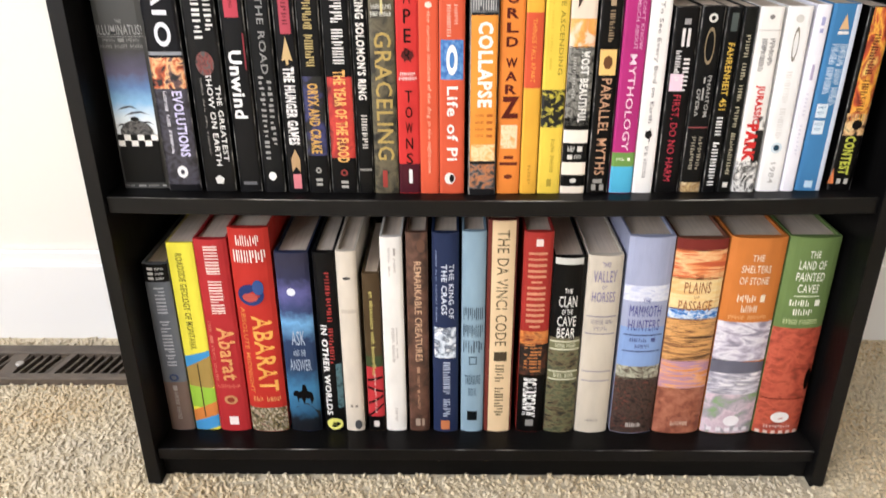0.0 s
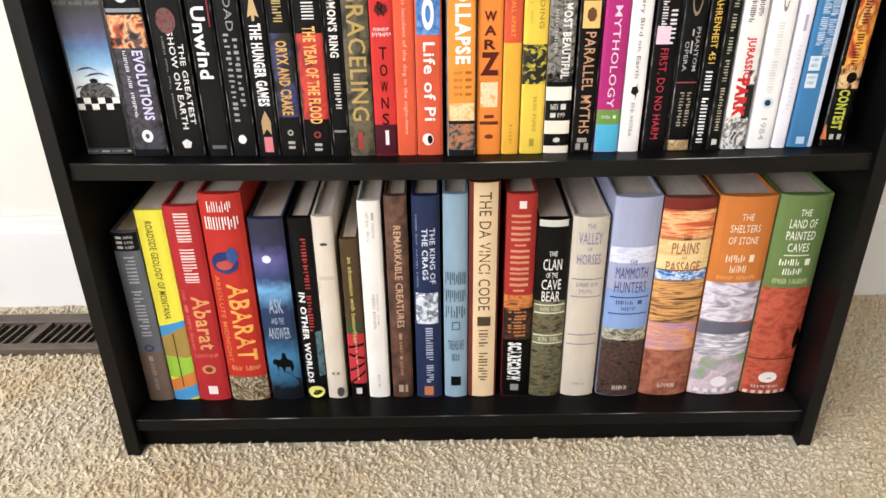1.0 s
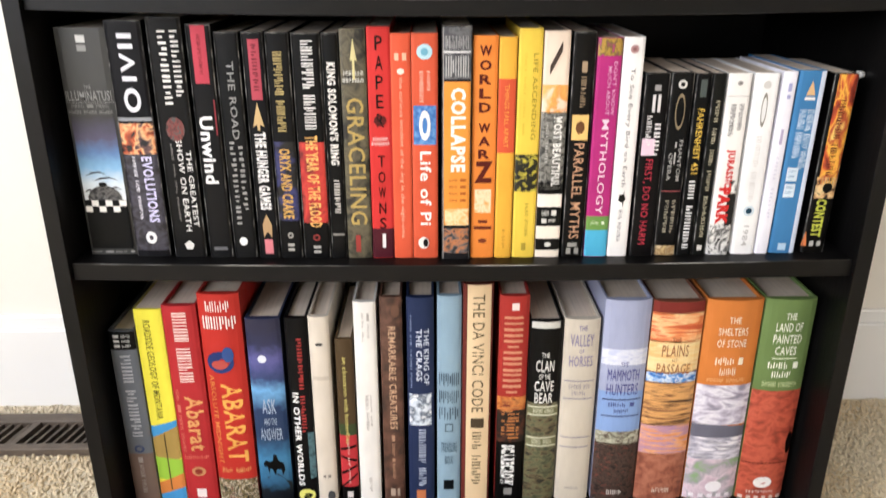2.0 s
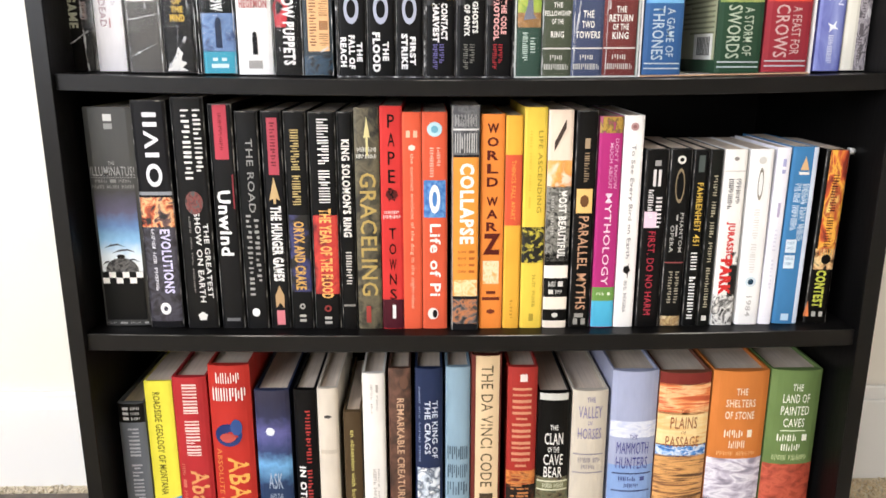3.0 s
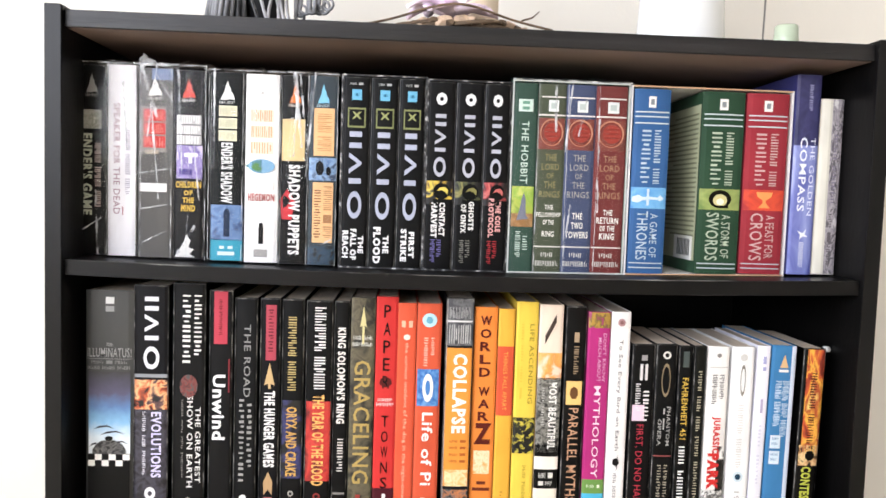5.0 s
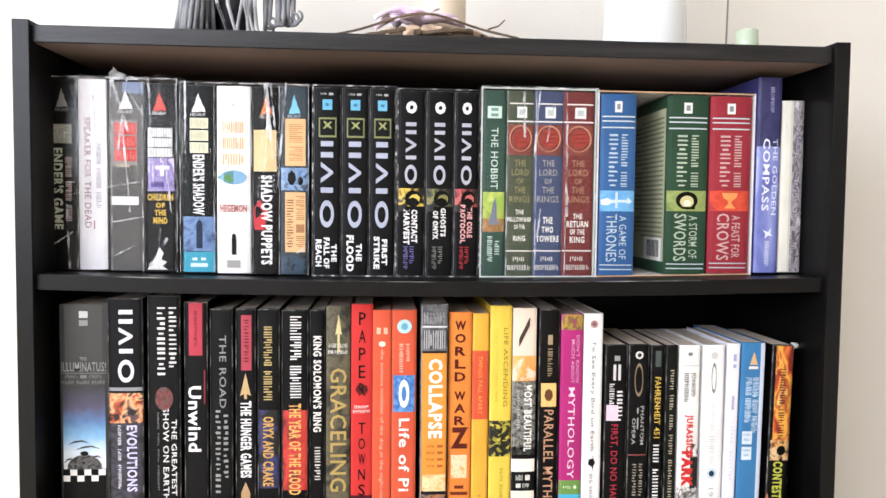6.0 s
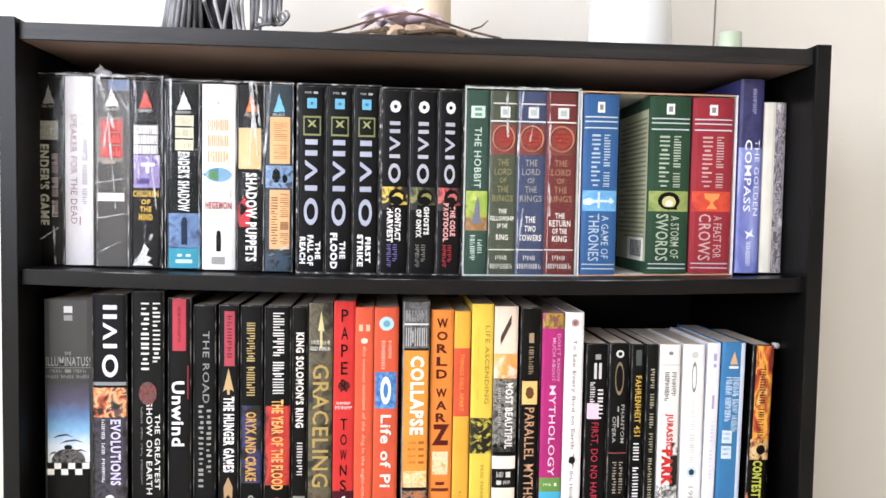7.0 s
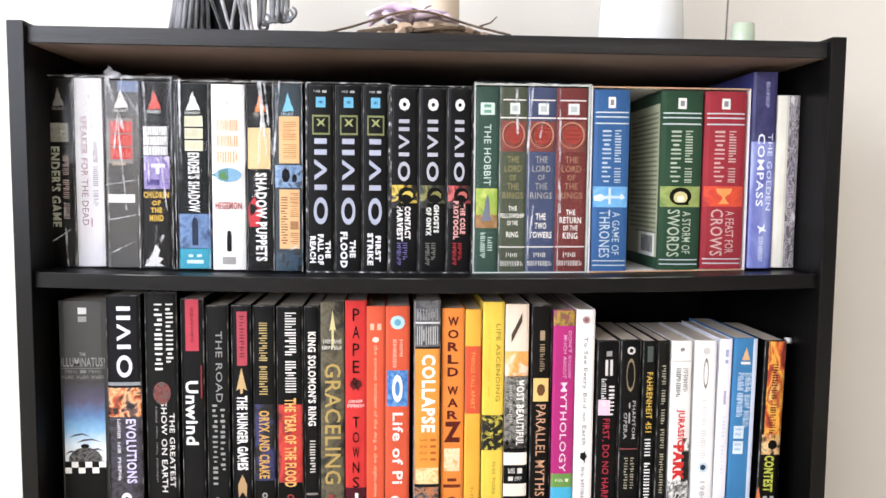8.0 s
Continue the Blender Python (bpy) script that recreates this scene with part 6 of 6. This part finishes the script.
# a clump that ends in small curls, clear of the board
for k in range(8):
    bx, bz = cx + 0.046 + 0.0042 * k + rng.uniform(-0.002, 0.002), ZT + 0.026 + 0.0014 * k + rng.uniform(-0.003, 0.003)
    r = rng.uniform(0.004, 0.0062)
    pts = [Vector((bx + math.cos(2.6 + 0.5 * q) * r, cy - 0.008 + 0.003 * math.sin(k + 0.5 * q), bz + math.sin(2.6 + 0.5 * q) * r)) for q in range(10, -1, -1)] + [Vector((bx - 0.004, cy - 0.004, bz + 0.035)), Vector((cx + 0.034, cy, ZT + 0.10))]
    heads.append(tube(bm, pts, [0.0022 - 0.0001 * q for q in range(10, -1, -1)] + [0.0034, 0.0036], 8))
for n, f in enumerate(bm.faces):
    f.material_index = 1 if folds <= n < core else (2 if core <= n < strands else 0)
# all of it is cast in one piece, joined at the top
for a, b2 in zip(heads, heads[1:]):
    bm.faces.new((a[0], a[1], b2[1], b2[0]))
fig = mesh_ob("figurine", bm, [STONE, GAP_BLOCK_RESIN, PALE_RESIN], smooth=True)
tagged(fig, "grey sculpted figurine with draped folds on the bookcase", "figurine")

# wreath of dry twigs, a pink silk flower and a pillar candle inside it
TWIG = simple("dry_twig", (0.13, 0.085, 0.05), 0.8, 0.4, 120, 0.4)
STRAW = simple("dry_husk", (0.56, 0.41, 0.29), 0.85, 0.4, 90, 0.4)
PETAL = simple("pink_silk", (0.95, 0.77, 0.91), 0.7, 0.12, 60)
WAX = simple("cream_wax", (0.80, 0.66, 0.50), 0.45, 0.06, 20)
wx, wy, wr = -0.012, 0.082, 0.066
wreath = thing("wreath", (wx, wy, ZT), "dry twig wreath with a pink silk flower", "wreath")
for s in range(3):
    bm = bmesh.new()
    pts = []
    for k in range(41):
        a = 2 * math.pi * k / 40
        r = wr + 0.006 * math.sin(5 * a + s) + 0.003 * s - 0.006
        pts.append(Vector((math.cos(a) * r, math.sin(a) * r, 0.0045 + 0.0022 * math.sin(3 * a + 2 * s) + 0.001 * s)))
    tube(bm, pts, [0.002] * 41, 6)
    part("twig", bm, TWIG, wreath, smooth=True)
for k in range(84):
    a = 2 * math.pi * k / 72 + rng.uniform(-0.06, 0.06)
    bm = bmesh.new()
    bmesh.ops.create_icosphere(bm, subdivisions=1, radius=0.0074, matrix=Matrix.Translation((math.cos(a) * (wr - 0.004 + rng.uniform(-0.01, 0.01)), math.sin(a) * (wr - 0.006), 0.0065 + rng.uniform(-0.002, 0.003))) @ Matrix.Rotation(rng.uniform(0, 3), 4, "Z") @ Matrix.Diagonal((1.3, 0.7, 0.65, 1)))
    for v in bm.verts:
        v.co += Vector((rng.uniform(-1, 1), rng.uniform(-1, 1), rng.uniform(-0.4, 0.4))) * 0.0018
    part("husk", bm, STRAW if k % 4 else TWIG, wreath)
bm = bmesh.new()
pts = [Vector((-0.092 + 0.170 * k / 20, -0.062 + 0.01 * math.sin(k * 0.5), 0.0015 + 0.019 * math.sin(math.pi * k / 20))) for k in range(21)]
tube(bm, pts, [0.0011] * 21, 6)
part("wire_stem", bm, TWIG, wreath, "thin brown arched stem", True)
bm = bmesh.new()
tube(bm, [Vector((0.050, -0.062, 0.010)), Vector((0.060, -0.064, 0.013)), Vector((0.066, -0.063, 0.019))], [0.001, 0.0008, 0.0005], 5)
part("sprig", bm, TWIG, wreath)
for k in range(9):
    a = 2 * math.pi * k / 9
    bm = bmesh.new()
    n = 6
    grid = []
    for i in range(n + 1):
        row = []
        for j in range(5):
            f, s = i / n, (j / 4 - 0.5)
            w_ = 0.03 * math.sin(math.pi * min(1, 0.12 + 0.8 * f)) ** 0.7
            rr = 0.004 + 0.040 * f
            p = Vector((rr * math.cos(a) - s * w_ * math.sin(a), (rr * math.sin(a) + s * w_ * math.cos(a)) * 0.6, 0.009 + 0.010 * math.sin(1.9 * f) - 0.010 * f * f + 0.004 * s * s * 4 + 0.0015 * math.sin(7 * f + k)))
            row.append(bm.verts.new(p + Vector((-0.013, -0.040, 0.006 + 0.006 * (k % 2)))))
        grid.append(row)
    for r1, r2 in zip(grid, grid[1:]):
        for j in range(4):
            bm.faces.new((r1[j], r1[j + 1], r2[j + 1], r2[j]))
    ob = part("petal", bm, PETAL, wreath, "pale pink silk petal", True)
    so = ob.modifiers.new("thick", "SOLIDIFY")
    so.thickness = 0.0006


def lathe(profile, sides=40):
    m = bmesh.new()
    rows = [[m.verts.new((r * math.cos(2 * math.pi * i / sides), r * math.sin(2 * math.pi * i / sides), z)) for i in range(sides)] for r, z in profile]
    for a, b2 in zip(rows, rows[1:]):
        for i in range(sides):
            m.faces.new((a[i], a[(i + 1) % sides], b2[(i + 1) % sides], b2[i]))
    m.faces.new(rows[0][::-1])
    m.faces.new(rows[-1])
    return m


candle = thing("candle", (0.0, 0.092, ZT), "cream pillar candle standing inside the wreath", "candle")
part("wax_body", lathe([(0.0235, 0), (0.0245, 0.002), (0.0245, 0.148), (0.0225, 0.151), (0.012, 0.148)]), WAX, candle, smooth=True)
m = bmesh.new()
tube(m, [Vector((0, 0, 0.147)), Vector((0.001, 0, 0.155)), Vector((0.003, 0, 0.16))], [0.0011, 0.001, 0.0008], 6)
part("wick", m, TWIG, candle)

vase = thing("vase", (0.2245, 0.13, ZT), "plain glossy white ceramic vase on the bookcase", "vase")
part("vessel", lathe([(0.038, 0), (0.0455, 0.002), (0.0458, 0.02), (0.0438, 0.06), (0.041, 0.12), (0.039, 0.2), (0.040, 0.215), (0.037, 0.215), (0.036, 0.2), (0.037, 0.1)], 56), simple("white_glaze", (0.84, 0.84, 0.83), 0.12, 0.01, 10), vase, smooth=True)

cord = thing("cord", (0.3745, 0.265, ZT), "thin grey cord hanging by the wall", "cord")
m = bmesh.new()
tube(m, [Vector((0.001 * math.sin(k * 0.9) + 0.0012 * k, 0, 0.03 * k)) for k in range(30)], [0.0011] * 30, 6)
part("strand", m, simple("grey_cord", (0.22, 0.21, 0.2), 0.6), cord)


def glass_mat(name, c):
    m, nt, bs = nodes_of(name)
    bs.inputs["Base Color"].default_value = (*c, 1)
    bs.inputs["Transmission Weight"].default_value = 0.45
    bs.inputs["Roughness"].default_value = 0.08
    return m


holder = thing("glass_votive", (0.314, 0.075, ZT), "small pale green glass votive holder", "votive holder")
part("glass_cup", lathe([(0.011, 0), (0.0125, 0.002), (0.0112, 0.0285), (0.0104, 0.0295), (0.0115, 0.004), (0.004, 0.0035)], 24), glass_mat("pale_green_glass", (0.86, 0.98, 0.74)), holder, smooth=True)
part("votive_wax", lathe([(0.0108, 0.0045), (0.0112, 0.013), (0.004, 0.0128)], 24), simple("white_wax", (0.8, 0.85, 0.72), 0.5), holder, smooth=True)

# ---- carpet pile ----
def carpet(name, x0, x1, y0, y1, step, blocked, seed):
    rng = np.random.default_rng(seed)
    nx, ny = int((x1 - x0) / step), int((y1 - y0) / step)
    gx, gy = np.meshgrid(np.arange(nx), np.arange(ny))
    px = x0 + (gx.ravel() + rng.uniform(-0.5, 0.5, nx * ny)) * step
    py = y0 + (gy.ravel() + rng.uniform(-0.5, 0.5, nx * ny)) * step
    keep = np.ones(len(px), bool)
    for a, b, c, d in blocked:
        keep &= ~((px > a) & (px < b) & (py > c) & (py < d))
    px, py = px[keep], py[keep]
    n = len(px)
    hgt, tilt, turn = rng.uniform(0.0092, 0.0138, n), rng.uniform(0.1, 0.55, n), rng.uniform(0, 2 * np.pi, n)
    rad = rng.uniform(0.0017, 0.0029, n)
    dirx, diry = np.cos(turn), np.sin(turn)
    # four rings of four points: a bent, twisted tuft
    verts = np.zeros((n, 17, 3))
    for r, (f, lean_f, rr) in enumerate(((0, 0, 0.7), (0.45, 0.15, 1.0), (0.85, 0.6, 1.05), (1.0, 1.05, 0.6))):
        for s in range(4):
            a = np.pi / 2 * s + 0.5 * r + turn
            verts[:, 4 * r + s, 0] = px + dirx * hgt * tilt * lean_f + np.cos(a) * rad * rr
            verts[:, 4 * r + s, 1] = py + diry * hgt * tilt * lean_f + np.sin(a) * rad * rr
            verts[:, 4 * r + s, 2] = -0.013 + hgt * f * (1 - 0.25 * tilt * f)
    verts[:, 16, 0] = px + dirx * hgt * tilt * 1.2
    verts[:, 16, 1] = py + diry * hgt * tilt * 1.2
    verts[:, 16, 2] = -0.013 + hgt * 0.98 * (1 - 0.25 * tilt)
    fc = []
    for r in range(3):
        for s in range(4):
            j = (s + 1) % 4
            fc.append((4 * r + s, 4 * r + j, 4 * r + 4 + j, 4 * r + 4 + s))
    for s in range(4):
        fc.append((12 + s, 12 + (s + 1) % 4, 16, 16))
    quads = np.array(fc[:12])[None] + 17 * np.arange(n)[:, None, None]
    tris = np.array([f[:3] for f in fc[12:]])[None] + 17 * np.arange(n)[:, None, None]
    me = bpy.data.meshes.new(name)
    me.from_pydata(verts.reshape(-1, 3), [], quads.reshape(-1, 4).tolist() + tris.reshape(-1, 3).tolist())
    me.materials.append(CARPET)
    for p in me.polygons:
        p.use_smooth = True
    return tagged(new(name, me), "beige frieze carpet with a shaggy twisted pile", "carpet", kind="stuff")


VENT = (-0.86, -0.40, 0.190, 0.274)
carpet("carpet_pile", -0.95, 0.9, -0.3, WALL_Y - BB_T, 0.0039, [VENT, (-0.364, 0.364, 0.0145, 0.3), (-0.382, -0.362, -0.001, 0.3), (0.362, 0.382, -0.001, 0.3)], 3)
carpet("carpet_pile_far", RX0, RX1, -1.5, -0.3, 0.016, [], 4)
